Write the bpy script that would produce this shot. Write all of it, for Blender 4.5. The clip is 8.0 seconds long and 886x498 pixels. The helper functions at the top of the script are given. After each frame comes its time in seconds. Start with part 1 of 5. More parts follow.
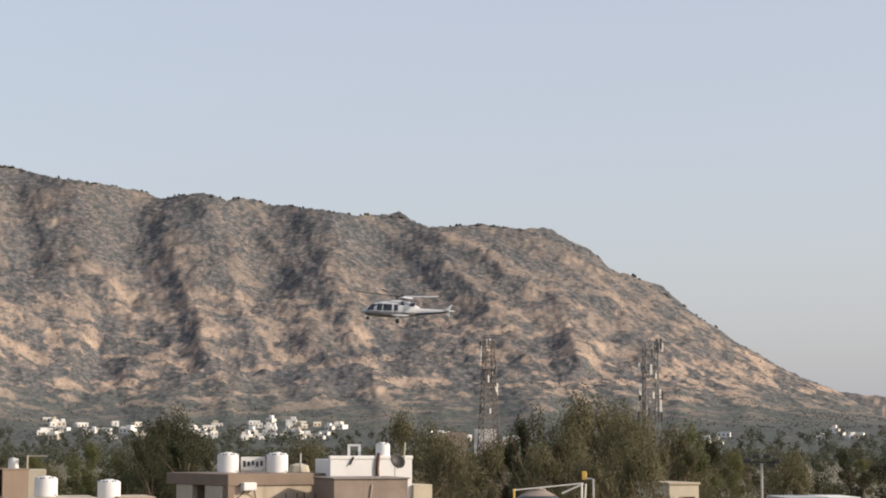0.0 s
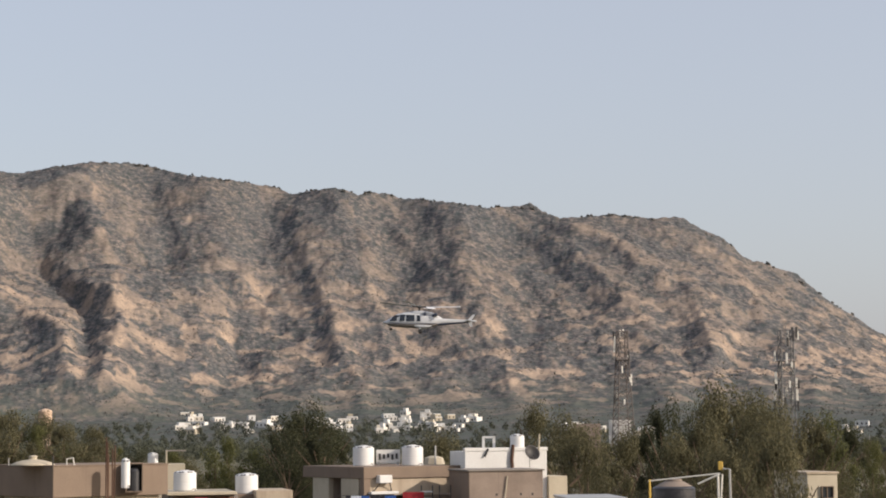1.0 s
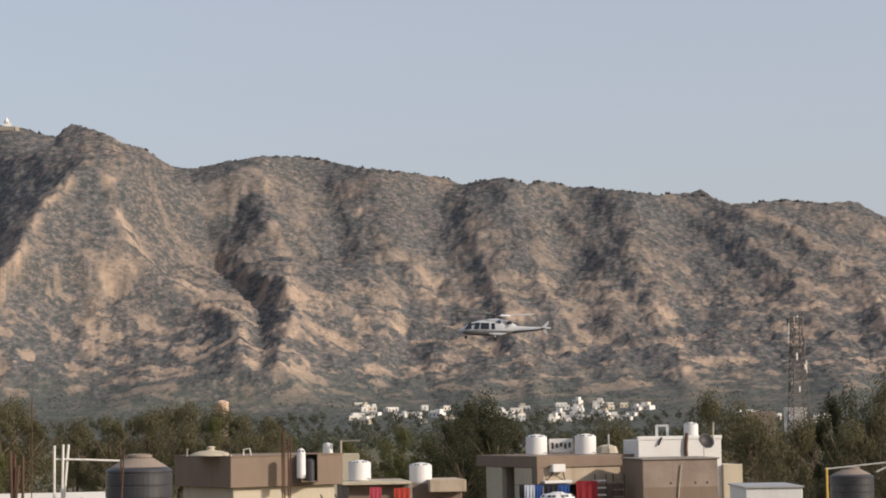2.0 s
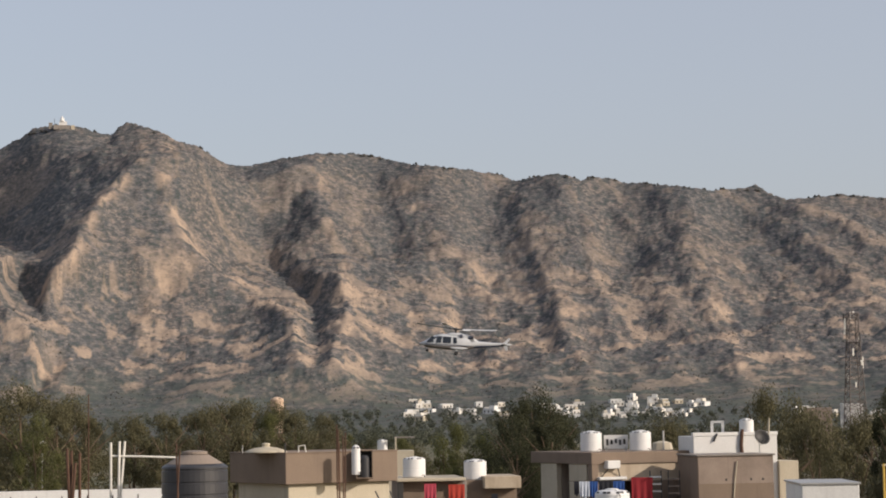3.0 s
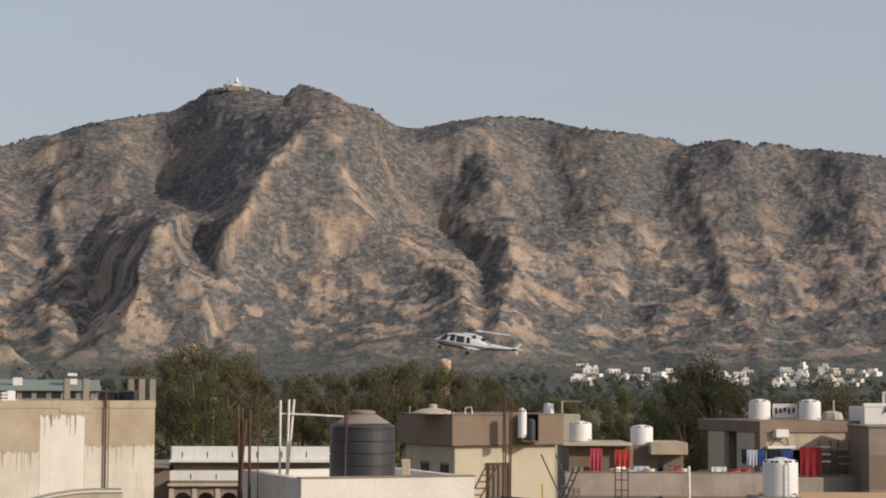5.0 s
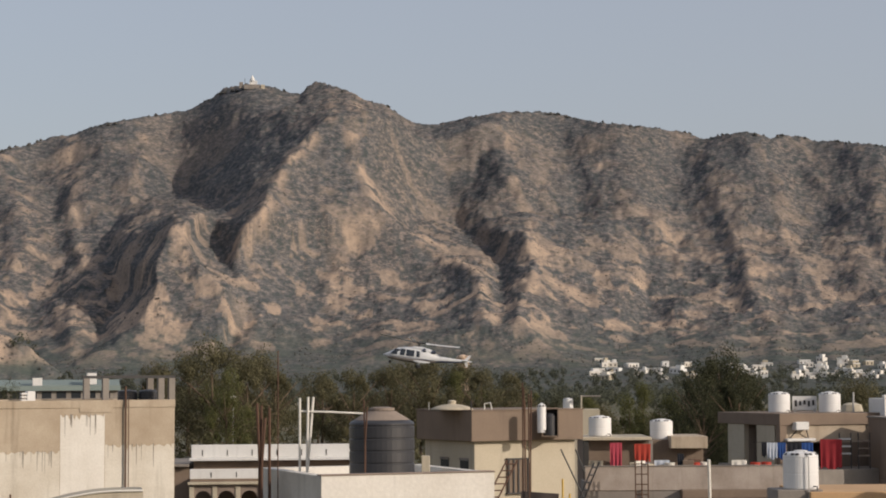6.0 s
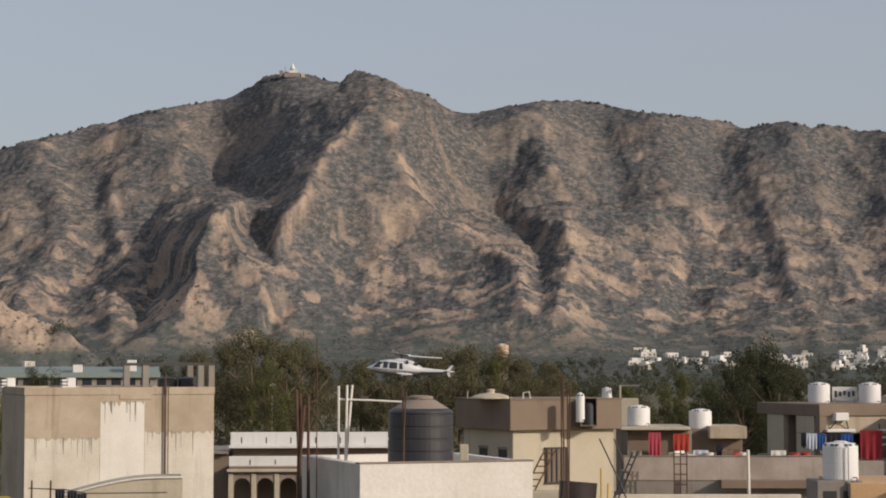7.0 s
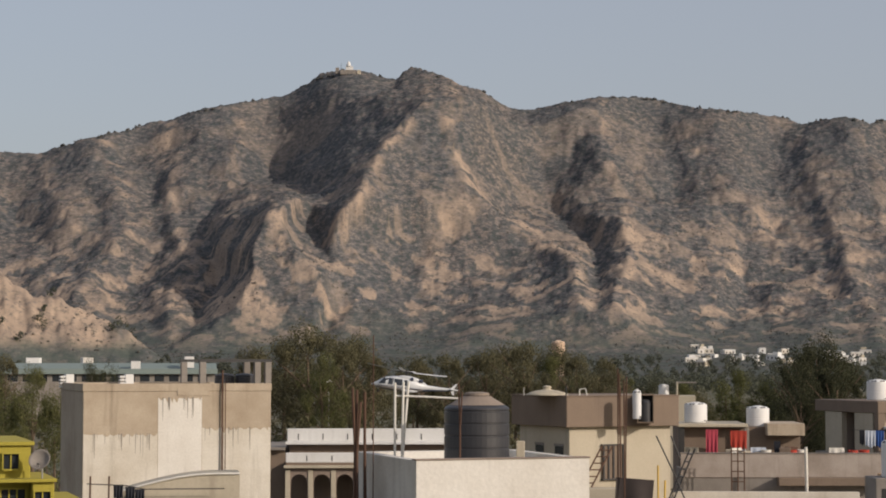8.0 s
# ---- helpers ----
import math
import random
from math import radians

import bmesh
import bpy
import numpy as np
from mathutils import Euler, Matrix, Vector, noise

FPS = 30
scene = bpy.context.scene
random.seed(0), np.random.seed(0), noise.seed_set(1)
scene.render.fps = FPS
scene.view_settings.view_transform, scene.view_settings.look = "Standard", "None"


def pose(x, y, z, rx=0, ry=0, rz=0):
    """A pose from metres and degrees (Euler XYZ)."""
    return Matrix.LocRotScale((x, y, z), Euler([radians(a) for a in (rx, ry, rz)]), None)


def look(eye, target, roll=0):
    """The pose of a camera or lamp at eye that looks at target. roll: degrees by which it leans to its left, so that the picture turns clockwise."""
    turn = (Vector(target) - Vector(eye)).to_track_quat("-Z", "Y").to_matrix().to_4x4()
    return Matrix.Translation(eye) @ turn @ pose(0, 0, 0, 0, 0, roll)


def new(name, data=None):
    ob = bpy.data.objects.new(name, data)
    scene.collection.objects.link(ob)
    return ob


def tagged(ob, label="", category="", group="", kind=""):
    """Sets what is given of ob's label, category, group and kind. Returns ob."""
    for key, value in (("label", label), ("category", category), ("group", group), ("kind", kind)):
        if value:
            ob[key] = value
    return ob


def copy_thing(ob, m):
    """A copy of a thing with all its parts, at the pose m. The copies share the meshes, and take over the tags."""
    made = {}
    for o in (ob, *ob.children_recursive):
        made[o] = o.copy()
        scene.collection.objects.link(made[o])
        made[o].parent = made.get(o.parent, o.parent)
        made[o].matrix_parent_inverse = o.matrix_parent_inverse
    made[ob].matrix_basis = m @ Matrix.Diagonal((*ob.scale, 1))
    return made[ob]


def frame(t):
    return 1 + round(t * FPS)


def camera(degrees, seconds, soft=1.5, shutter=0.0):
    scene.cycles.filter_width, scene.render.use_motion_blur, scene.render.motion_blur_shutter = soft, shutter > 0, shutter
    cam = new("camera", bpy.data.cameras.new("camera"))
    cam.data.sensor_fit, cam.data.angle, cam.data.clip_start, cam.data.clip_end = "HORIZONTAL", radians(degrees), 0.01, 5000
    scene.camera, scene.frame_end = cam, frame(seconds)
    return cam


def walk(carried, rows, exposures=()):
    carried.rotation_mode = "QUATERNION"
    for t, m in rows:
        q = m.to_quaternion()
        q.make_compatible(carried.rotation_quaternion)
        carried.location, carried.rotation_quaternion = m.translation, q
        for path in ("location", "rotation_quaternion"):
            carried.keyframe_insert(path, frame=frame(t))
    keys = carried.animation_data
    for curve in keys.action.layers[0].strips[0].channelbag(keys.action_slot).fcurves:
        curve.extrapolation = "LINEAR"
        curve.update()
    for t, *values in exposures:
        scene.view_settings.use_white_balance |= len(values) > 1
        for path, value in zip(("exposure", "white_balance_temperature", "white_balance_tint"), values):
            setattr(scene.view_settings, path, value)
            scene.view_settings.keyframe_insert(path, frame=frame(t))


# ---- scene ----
# ---- camera: held on a rooftop, panning left after a landing helicopter ----
EYE = (0.0, 0.0, 12.0)
cam = camera(25.63, 8.0, soft=1.9)


def aim(yaw, pitch, roll):
    return pose(*EYE, 90 + pitch, 0, yaw) @ pose(0, 0, 0, 0, 0, roll)


PATH = [
    (0.0, aim(-17.155, 5.526, 0.055)),
    (0.2, aim(-19.479, 4.906, -0.019)),
    (0.3, aim(-19.22, 5.08, -0.25)),
    (0.4, aim(-18.28, 5.22, -0.6)),
    (0.5, aim(-16.963, 5.195, -1.041)),
    (0.6, aim(-16.2, 4.86, -0.95)),
    (0.7, aim(-15.95, 4.62, -0.85)),
    (0.8, aim(-15.0, 4.83, -0.72)),
    (1.0, aim(-13.273, 5.300, -0.466)),
    (1.5, aim(-9.738, 4.992, -0.731)),
    (1.7, aim(-8.951, 5.148, -0.801)),
    (2.8, aim(-7.127, 4.552, -0.852)),
    (3.0, aim(-6.660, 4.963, -0.887)),
    (3.5, aim(-5.413, 4.785, -0.558)),
    (4.0, aim(-4.300, 4.854, -0.359)),
    (4.5, aim(-1.990, 4.846, 0.334)),
    (4.7, aim(-1.760, 4.047, 0.404)),
    (6.0, aim(-1.158, 3.798, -0.292)),
    (6.5, aim(-0.263, 3.878, 0.002)),
    (7.0, aim(0.0, 3.470, 0.0)),
    (7.5, aim(0.820, 3.051, -0.056)),
    (8.0, aim(1.653, 3.371, 0.033)),
]
walk(cam, PATH, exposures=[(0.0, 0.64), (1.5, 0.45), (3.5, 0.31), (5.0, 0.18), (8.0, 0.04)])

# ---- daylight: a low hazy sun from the right ----
SUN_BEARING, SUN_HEIGHT = 121.0, 23.5
world = bpy.data.worlds.new("sky")
scene.world = world
world.use_nodes = True
wn, wl = world.node_tree.nodes, world.node_tree.links
sky = wn.new("ShaderNodeTexSky")
sky.sky_type = "NISHITA"
sky.sun_disc = False
sky.sun_elevation = radians(SUN_HEIGHT)
sky.sun_rotation = radians(SUN_BEARING)
sky.air_density, sky.dust_density, sky.ozone_density = 1.0, 3.0, 1.0
wn["Background"].inputs["Strength"].default_value = 0.14
veil = wn.new("ShaderNodeMix")  # dry-season haze greys the whole sky
veil.data_type = "RGBA"
veil.inputs[0].default_value = 0.62
veil.inputs[7].default_value = (2.78, 2.78, 3.10, 1)
wl.new(sky.outputs["Color"], veil.inputs[6])
wl.new(veil.outputs[2], wn["Background"].inputs["Color"])

sun_data = bpy.data.lights.new("sun", "SUN")
sun_data.energy, sun_data.angle, sun_data.color = 3.0, radians(0.8), (1.0, 0.875, 0.76)
sun = new("sun", sun_data)
_sb, _sh = radians(SUN_BEARING), radians(SUN_HEIGHT)
sun.matrix_world = look((300 * math.sin(_sb), 300 * math.cos(_sb), 200), (300 * math.sin(_sb) - math.sin(_sb) * math.cos(_sh), 300 * math.cos(_sb) - math.cos(_sb) * math.cos(_sh), 200 - math.sin(_sh)))


# ---- small tools ----
def spot(b, d, z=0.0):
    """A point at bearing b (degrees to the right of north) and d metres out."""
    return Vector((d * math.sin(radians(b)), d * math.cos(radians(b)), z))


def site(b, d, z=0.0, turn=0.0):
    """The pose of a thing whose front (local -y) faces the rooftop, turned by so many degrees."""
    p = spot(b, d, z)
    return pose(p.x, p.y, p.z, 0, 0, -b + turn)


def finish(bm, name, material, smooth=False):
    me = bpy.data.meshes.new(name)
    bm.to_mesh(me)
    bm.free()
    for m in material if isinstance(material, (list, tuple)) else [material]:
        me.materials.append(m)
    if smooth:
        for p in me.polygons:
            p.use_smooth = True
    return me


def part(name, bm, material, parent=None, label="", at=None, smooth=False):
    ob = new(name, finish(bm, name, material, smooth))
    if parent is not None:
        ob.parent = parent
    if at is not None:
        ob.matrix_basis = at
    if label:
        ob["label"] = label
    return ob


def empty(name, m, label, category, group="", kind=""):
    ob = new(name)
    ob.matrix_basis = m
    return tagged(ob, label, category, group, kind)


def box(x0, x1, y0, y1, z0, z1, bevel=0.0, bm=None):
    bm = bm or bmesh.new()
    made = bmesh.ops.create_cube(bm, size=1.0)
    vs = made["verts"]
    bmesh.ops.scale(bm, vec=(x1 - x0, y1 - y0, z1 - z0), verts=vs)
    bmesh.ops.translate(bm, vec=((x0 + x1) / 2, (y0 + y1) / 2, (z0 + z1) / 2), verts=vs)
    if bevel > 0:
        es = {e for v in vs for e in v.link_edges}
        bmesh.ops.bevel(bm, geom=list(es), offset=bevel, segments=1, affect="EDGES", profile=0.5)
    return bm


def tube(points, radius, sides=8, bm=None, radius_end=None):
    """A round bar along the points."""
    bm = bm or bmesh.new()
    pts = [Vector(p) for p in points]
    rings = []
    for i, p in enumerate(pts):
        a = pts[max(i - 1, 0)]
        c = pts[min(i + 1, len(pts) - 1)]
        d = (c - a).normalized()
        u = d.orthogonal().normalized()
        w = d.cross(u)
        r = radius if radius_end is None else radius + (radius_end - radius) * i / (len(pts) - 1)
        rings.append([bm.verts.new(p + r * (math.cos(2 * math.pi * k / sides) * u + math.sin(2 * math.pi * k / sides) * w)) for k in range(sides)])
    for a, c in zip(rings, rings[1:]):
        # match the nearest start so that the tube does not twist
        s = min(range(sides), key=lambda k: (c[k].co - a[0].co - (pts[rings.index(c)] - pts[rings.index(a)])).length)
        for k in range(sides):
            bm.faces.new((a[k], a[(k + 1) % sides], c[(k + 1 + s) % sides], c[(k + s) % sides]))
    bm.faces.new(rings[0][::-1])
    bm.faces.new(rings[-1])
    bmesh.ops.recalc_face_normals(bm, faces=bm.faces)
    return bm


def lathe(profile, sides=24, bm=None):
    """A body turned about z from (radius, height) pairs."""
    bm = bm or bmesh.new()
    rings = []
    for r, z in profile:
        if r <= 1e-6:
            rings.append([bm.verts.new((0, 0, z))])
        else:
            rings.append([bm.verts.new((r * math.cos(2 * math.pi * k / sides), r * math.sin(2 * math.pi * k / sides), z)) for k in range(sides)])
    for a, c in zip(rings, rings[1:]):
        for k in range(sides):
            q = [a[k % len(a)], a[(k + 1) % len(a)], c[(k + 1) % len(c)], c[k % len(c)]]
            q = list(dict.fromkeys(q))
            if len(q) > 2:
                bm.faces.new(q)
    for ring, flip in ((rings[0], True), (rings[-1], False)):
        if len(ring) > 1:
            bm.faces.new(ring[::-1] if flip else ring)
    bmesh.ops.recalc_face_normals(bm, faces=bm.faces)
    return bm


def loft(sections, bm=None, cap=True):
    """A skin over sections that have equally many points."""
    bm = bm or bmesh.new()
    rings = [[bm.verts.new(p) for p in s] for s in sections]
    n = len(rings[0])
    for a, c in zip(rings, rings[1:]):
        for k in range(n):
            bm.faces.new((a[k], a[(k + 1) % n], c[(k + 1) % n], c[k]))
    if cap:
        bm.faces.new(rings[0][::-1])
        bm.faces.new(rings[-1])
    bmesh.ops.recalc_face_normals(bm, faces=bm.faces)
    return bm


# ---- materials ----
def material(name, build):
    m = bpy.data.materials.new(name)
    m.use_nodes = True
    nt = m.node_tree
    build(nt, nt.nodes["Principled BSDF"])
    return m


def node(nt, kind, **values):
    n = nt.nodes.new(kind)
    for k, v in values.items():
        n.inputs[k].default_value = v
    return n


def coords(nt, scale=(1, 1, 1), space="Object"):
    tc = nt.nodes.new("ShaderNodeTexCoord")
    mp = nt.nodes.new("ShaderNodeMapping")
    mp.inputs["Scale"].default_value = scale
    nt.links.new(tc.outputs[space], mp.inputs["Vector"])
    return mp.outputs["Vector"]


def ramp(nt, fac, stops):
    r = nt.nodes.new("ShaderNodeValToRGB")
    while len(r.color_ramp.elements) < len(stops):
        r.color_ramp.elements.new(0.5)
    for e, (p, c) in zip(r.color_ramp.elements, stops):
        e.position = p
        e.color = (*c, 1) if len(c) == 3 else c
    nt.links.new(fac, r.inputs["Fac"])
    return r.outputs["Color"]


def noise_of(nt, vec, scale, detail=4.0, rough=0.55):
    n = node(nt, "ShaderNodeTexNoise", Scale=scale, Detail=detail, Roughness=rough)
    nt.links.new(vec, n.inputs["Vector"])
    return n.outputs["Fac"]


def mix(nt, fac, a, b, mode="MIX"):
    n = nt.nodes.new("ShaderNodeMix")
    n.data_type, n.blend_type = "RGBA", mode
    for sock, v in ((n.inputs[0], fac), (n.inputs[6], a), (n.inputs[7], b)):
        if isinstance(v, (int, float)):
            sock.default_value = v
        elif isinstance(v, tuple):
            sock.default_value = (*v, 1)
        else:
            nt.links.new(v, sock)
    return n.outputs[2]


def bump(nt, bsdf, height, strength, distance):
    b = node(nt, "ShaderNodeBump", Strength=strength, Distance=distance)
    nt.links.new(height, b.inputs["Height"])
    nt.links.new(b.outputs["Normal"], bsdf.inputs["Normal"])


def plaster(name, colour, stain, grime=0.5, rough=0.9):
    """Weathered cement plaster: blotches, streaks that run down, fine grain."""
    def build(nt, bsdf):
        v = coords(nt)
        big = noise_of(nt, v, 0.55, 5, 0.6)
        streak = noise_of(nt, coords(nt, (2.2, 2.2, 0.16)), 1.0, 5, 0.65)
        fine = noise_of(nt, v, 14.0, 3)
        c = mix(nt, ramp(nt, big, [(0.40, (0, 0, 0)), (0.72, (grime, grime, grime))]), colour, stain)
        c = mix(nt, ramp(nt, streak, [(0.55, (0, 0, 0)), (0.72, (0.6 * grime, 0.6 * grime, 0.6 * grime))]), c, tuple(0.55 * s for s in stain))
        c = mix(nt, 0.25, c, ramp(nt, fine, [(0.3, (0.6, 0.6, 0.6)), (0.7, (1, 1, 1))]), "MULTIPLY")
        nt.links.new(c, bsdf.inputs["Base Color"])
        bsdf.inputs["Roughness"].default_value = rough
        bump(nt, bsdf, fine, 0.35, 0.02)
    return material(name, build)


def paint(name, colour, rough=0.5, metal=0.0, vary=0.25, scale=3.0):
    def build(nt, bsdf):
        f = noise_of(nt, coords(nt), scale, 5, 0.6)
        c = mix(nt, ramp(nt, f, [(0.35, (0, 0, 0)), (0.75, (vary, vary, vary))]), colour, tuple(0.45 * k for k in colour))
        nt.links.new(c, bsdf.inputs["Base Color"])
        bsdf.inputs["Roughness"].default_value = rough
        bsdf.inputs["Metallic"].default_value = metal
        bump(nt, bsdf, f, 0.12, 0.01)
    return material(name, build)


def leafage(name, dark, light):
    """Leaves in clumps, each clump a little different."""
    def build(nt, bsdf):
        g = nt.nodes.new("ShaderNodeNewGeometry")
        f = noise_of(nt, coords(nt), 0.35, 3)
        m = nt.nodes.new("ShaderNodeMath")
        m.operation = "ADD"
        nt.links.new(g.outputs["Random Per Island"], m.inputs[0])
        nt.links.new(f, m.inputs[1])
        h = nt.nodes.new("ShaderNodeMath")
        h.operation = "MULTIPLY"
        h.inputs[1].default_value = 0.5
        nt.links.new(m.outputs[0], h.inputs[0])
        nt.links.new(ramp(nt, h.outputs[0], [(0.25, dark), (0.75, light)]), bsdf.inputs["Base Color"])
        bsdf.inputs["Roughness"].default_value = 0.75
        bsdf.inputs["Specular IOR Level"].default_value = 0.12
        thin = nt.nodes.new("ShaderNodeBsdfTranslucent")
        both = nt.nodes.new("ShaderNodeMixShader")
        both.inputs[0].default_value = 0.45
        nt.links.new(bsdf.inputs["Base Color"].links[0].from_socket, thin.inputs["Color"])
        nt.links.new(bsdf.outputs[0], both.inputs[1])
        nt.links.new(thin.outputs[0], both.inputs[2])
        nt.links.new(both.outputs[0], nt.nodes["Material Output"].inputs["Surface"])
    return material(name, build)


def hazed_hill_cover():
    """Dry scrub, bare earth and pale outcrops on a steep hillside, with haze put into the tints."""
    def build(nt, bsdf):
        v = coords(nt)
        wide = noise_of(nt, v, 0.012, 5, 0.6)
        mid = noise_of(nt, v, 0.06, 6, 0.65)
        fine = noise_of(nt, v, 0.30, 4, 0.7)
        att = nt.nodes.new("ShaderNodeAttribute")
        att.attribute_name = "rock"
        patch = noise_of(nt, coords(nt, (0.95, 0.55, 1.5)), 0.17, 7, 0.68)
        # the bluish grey cast of these ramps stands in for distance haze
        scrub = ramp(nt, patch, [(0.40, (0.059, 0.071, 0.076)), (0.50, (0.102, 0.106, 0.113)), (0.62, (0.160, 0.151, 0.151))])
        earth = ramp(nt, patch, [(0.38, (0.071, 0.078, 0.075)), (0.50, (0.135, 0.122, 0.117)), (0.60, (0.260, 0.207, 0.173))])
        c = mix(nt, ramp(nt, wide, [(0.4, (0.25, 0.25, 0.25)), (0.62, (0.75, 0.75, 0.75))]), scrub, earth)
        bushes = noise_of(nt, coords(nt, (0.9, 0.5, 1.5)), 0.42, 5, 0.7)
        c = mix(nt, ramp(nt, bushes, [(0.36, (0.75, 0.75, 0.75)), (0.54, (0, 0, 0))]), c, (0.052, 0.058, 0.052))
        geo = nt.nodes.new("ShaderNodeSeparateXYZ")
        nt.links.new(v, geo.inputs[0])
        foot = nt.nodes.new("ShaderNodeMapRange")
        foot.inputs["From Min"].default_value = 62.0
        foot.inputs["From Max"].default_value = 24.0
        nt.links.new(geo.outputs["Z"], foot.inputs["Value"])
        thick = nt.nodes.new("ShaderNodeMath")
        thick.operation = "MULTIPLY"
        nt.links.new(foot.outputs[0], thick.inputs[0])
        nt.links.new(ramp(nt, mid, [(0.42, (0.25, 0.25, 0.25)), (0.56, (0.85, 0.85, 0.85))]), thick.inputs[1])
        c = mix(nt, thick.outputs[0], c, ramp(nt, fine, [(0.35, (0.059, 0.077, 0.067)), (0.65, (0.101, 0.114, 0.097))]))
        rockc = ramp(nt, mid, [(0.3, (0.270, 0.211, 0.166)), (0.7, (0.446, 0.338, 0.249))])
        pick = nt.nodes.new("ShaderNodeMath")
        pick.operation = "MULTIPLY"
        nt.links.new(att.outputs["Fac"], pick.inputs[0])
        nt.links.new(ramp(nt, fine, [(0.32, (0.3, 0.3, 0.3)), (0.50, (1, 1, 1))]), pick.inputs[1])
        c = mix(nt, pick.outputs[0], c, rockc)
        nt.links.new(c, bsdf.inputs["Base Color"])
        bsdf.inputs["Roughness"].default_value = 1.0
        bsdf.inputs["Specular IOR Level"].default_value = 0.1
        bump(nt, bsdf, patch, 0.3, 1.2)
    return material("hazed_hill_cover", build)


HILL = hazed_hill_cover()


def soil():
    def build(nt, bsdf):
        v = coords(nt)
        a = noise_of(nt, v, 0.02, 6, 0.6)
        f = noise_of(nt, v, 0.6, 4)
        c = ramp(nt, a, [(0.35, (0.070, 0.080, 0.040)), (0.55, (0.15, 0.13, 0.085)), (0.7, (0.26, 0.21, 0.15))])
        c = mix(nt, 0.4, c, ramp(nt, f, [(0.3, (0.5, 0.5, 0.5)), (0.7, (1, 1, 1))]), "MULTIPLY")
        nt.links.new(c, bsdf.inputs["Base Color"])
        bsdf.inputs["Roughness"].default_value = 1.0
    return material("soil", build)


SOIL = soil()
# ---- the land ----
def value_noise(x, y, seed):
    """Smooth noise over the plan, -1 to 1."""
    xi, yi = np.floor(x).astype(np.int64), np.floor(y).astype(np.int64)
    fx, fy = x - xi, y - yi
    fx, fy = fx * fx * (3 - 2 * fx), fy * fy * (3 - 2 * fy)

    def h(a, b):
        n = (a * 374761393 + b * 668265263 + seed * 974634777) & 0x7FFFFFFF
        n = ((n ^ (n >> 13)) * 1274126177) & 0x7FFFFFFF
        return ((n ^ (n >> 16)) & 0xFFFF) / 32767.5 - 1.0

    return (h(xi, yi) * (1 - fx) + h(xi + 1, yi) * fx) * (1 - fy) + (h(xi, yi + 1) * (1 - fx) + h(xi + 1, yi + 1) * fx) * fy


def fbm(x, y, scale, octaves, seed, ridged=False):
    total, amp, norm = 0.0, 1.0, 0.0
    for k in range(octaves):
        n = value_noise(x / scale * 2 ** k, y / scale * 2 ** k, seed + k)
        total = total + amp * ((1 - 2 * np.abs(n)) if ridged else n)
        norm += amp
        amp *= 0.52
    return total / norm


# the crest of the range: bearing, height angle seen from the roof
CREST = [(-24, 5.0), (-18, 5.9), (-14.5, 6.10), (-13.4, 6.07), (-12, 6.58), (-10.75, 6.82), (-8.5, 7.50), (-6.4, 7.87), (-5.9, 8.08), (-5.3, 8.50), (-4.7, 8.66),
         (-4.0, 8.60), (-3.05, 8.36), (-2.85, 8.58), (-2.6, 8.70), (-2.25, 8.69), (-2.0, 8.56), (-1.7, 8.53), (-1.22, 8.22), (-0.55, 8.02), (0.37, 7.46), (0.8, 7.41), (1.95, 7.65), (2.95, 7.87), (4.45, 7.79), (5.8, 7.51),
         (8.05, 7.22), (8.85, 6.98), (10.1, 7.16), (10.75, 6.92), (11.1, 7.04), (12.2, 6.80), (13.5, 6.74), (14.6, 6.50), (15.85, 6.65), (16.75, 6.18),
         (18.0, 6.26), (20.3, 6.15), (21.5, 5.48), (22.25, 4.88), (23.55, 4.44), (24.5, 3.62), (26.95, 2.03), (28.5, 1.36), (29.8, 0.62), (33, 0.2)]
FOOT, TOP = 1400.0, 2050.0
SPURS = []


def spur(line, out, left, right):
    """A rib down the hillside: bearing, height angle (and share) down its line, metres it stands out, widths of its two banks in degrees."""
    SPURS.append((line, out, left, right))


spur([(-5.1, 0.5, 0.18), (-5.0, 2.0, 0.42), (-4.95, 3.1, 0.62), (-4.88, 4.04, 0.82), (-4.52, 4.58), (-4.02, 5.21), (-3.81, 5.79), (-3.22, 6.34), (-2.69, 7.04), (-2.31, 7.78)], 235, 2.4, 6.0)
spur([(-7.68, 0.52), (-7.11, 1.05), (-6.36, 1.96), (-6.17, 2.68), (-6.53, 3.37), (-6.61, 4.28), (-6.23, 4.66)], 310, 2.2, 1.9)
spur([(-12.24, 2.18), (-11.44, 3.01), (-10.97, 3.99), (-11.11, 4.81), (-11.31, 5.79), (-11.64, 6.52)], 65, 1.2, 1.8)
spur([(-9.81, 1.7), (-9.17, 2.86), (-9.67, 4.01), (-9.84, 5.16), (-9.91, 5.98), (-9.86, 6.93)], 60, 1.1, 2.0)
spur([(-13.52, 2.01), (-12.89, 2.83), (-12.58, 3.97), (-13.08, 5.11), (-13.57, 6.07)], 40, 1.3, 1.8)
spur([(-8.11, 4.85), (-8.04, 5.67), (-7.71, 6.67), (-7.55, 7.49)], 35, 1.3, 1.8)
spur([(2.51, 0.73), (2.27, 2.06), (1.99, 2.97), (1.19, 3.63), (0.16, 4.35), (-0.8, 5.38), (-1.39, 6.71), (-1.39, 8.03)], 120, 5.5, 1.5)
spur([(-2.88, 0.89), (-2.38, 2.39), (-2.05, 3.72), (-2.3, 4.88), (-2.39, 6.04)], 30, 1.2, 1.5)
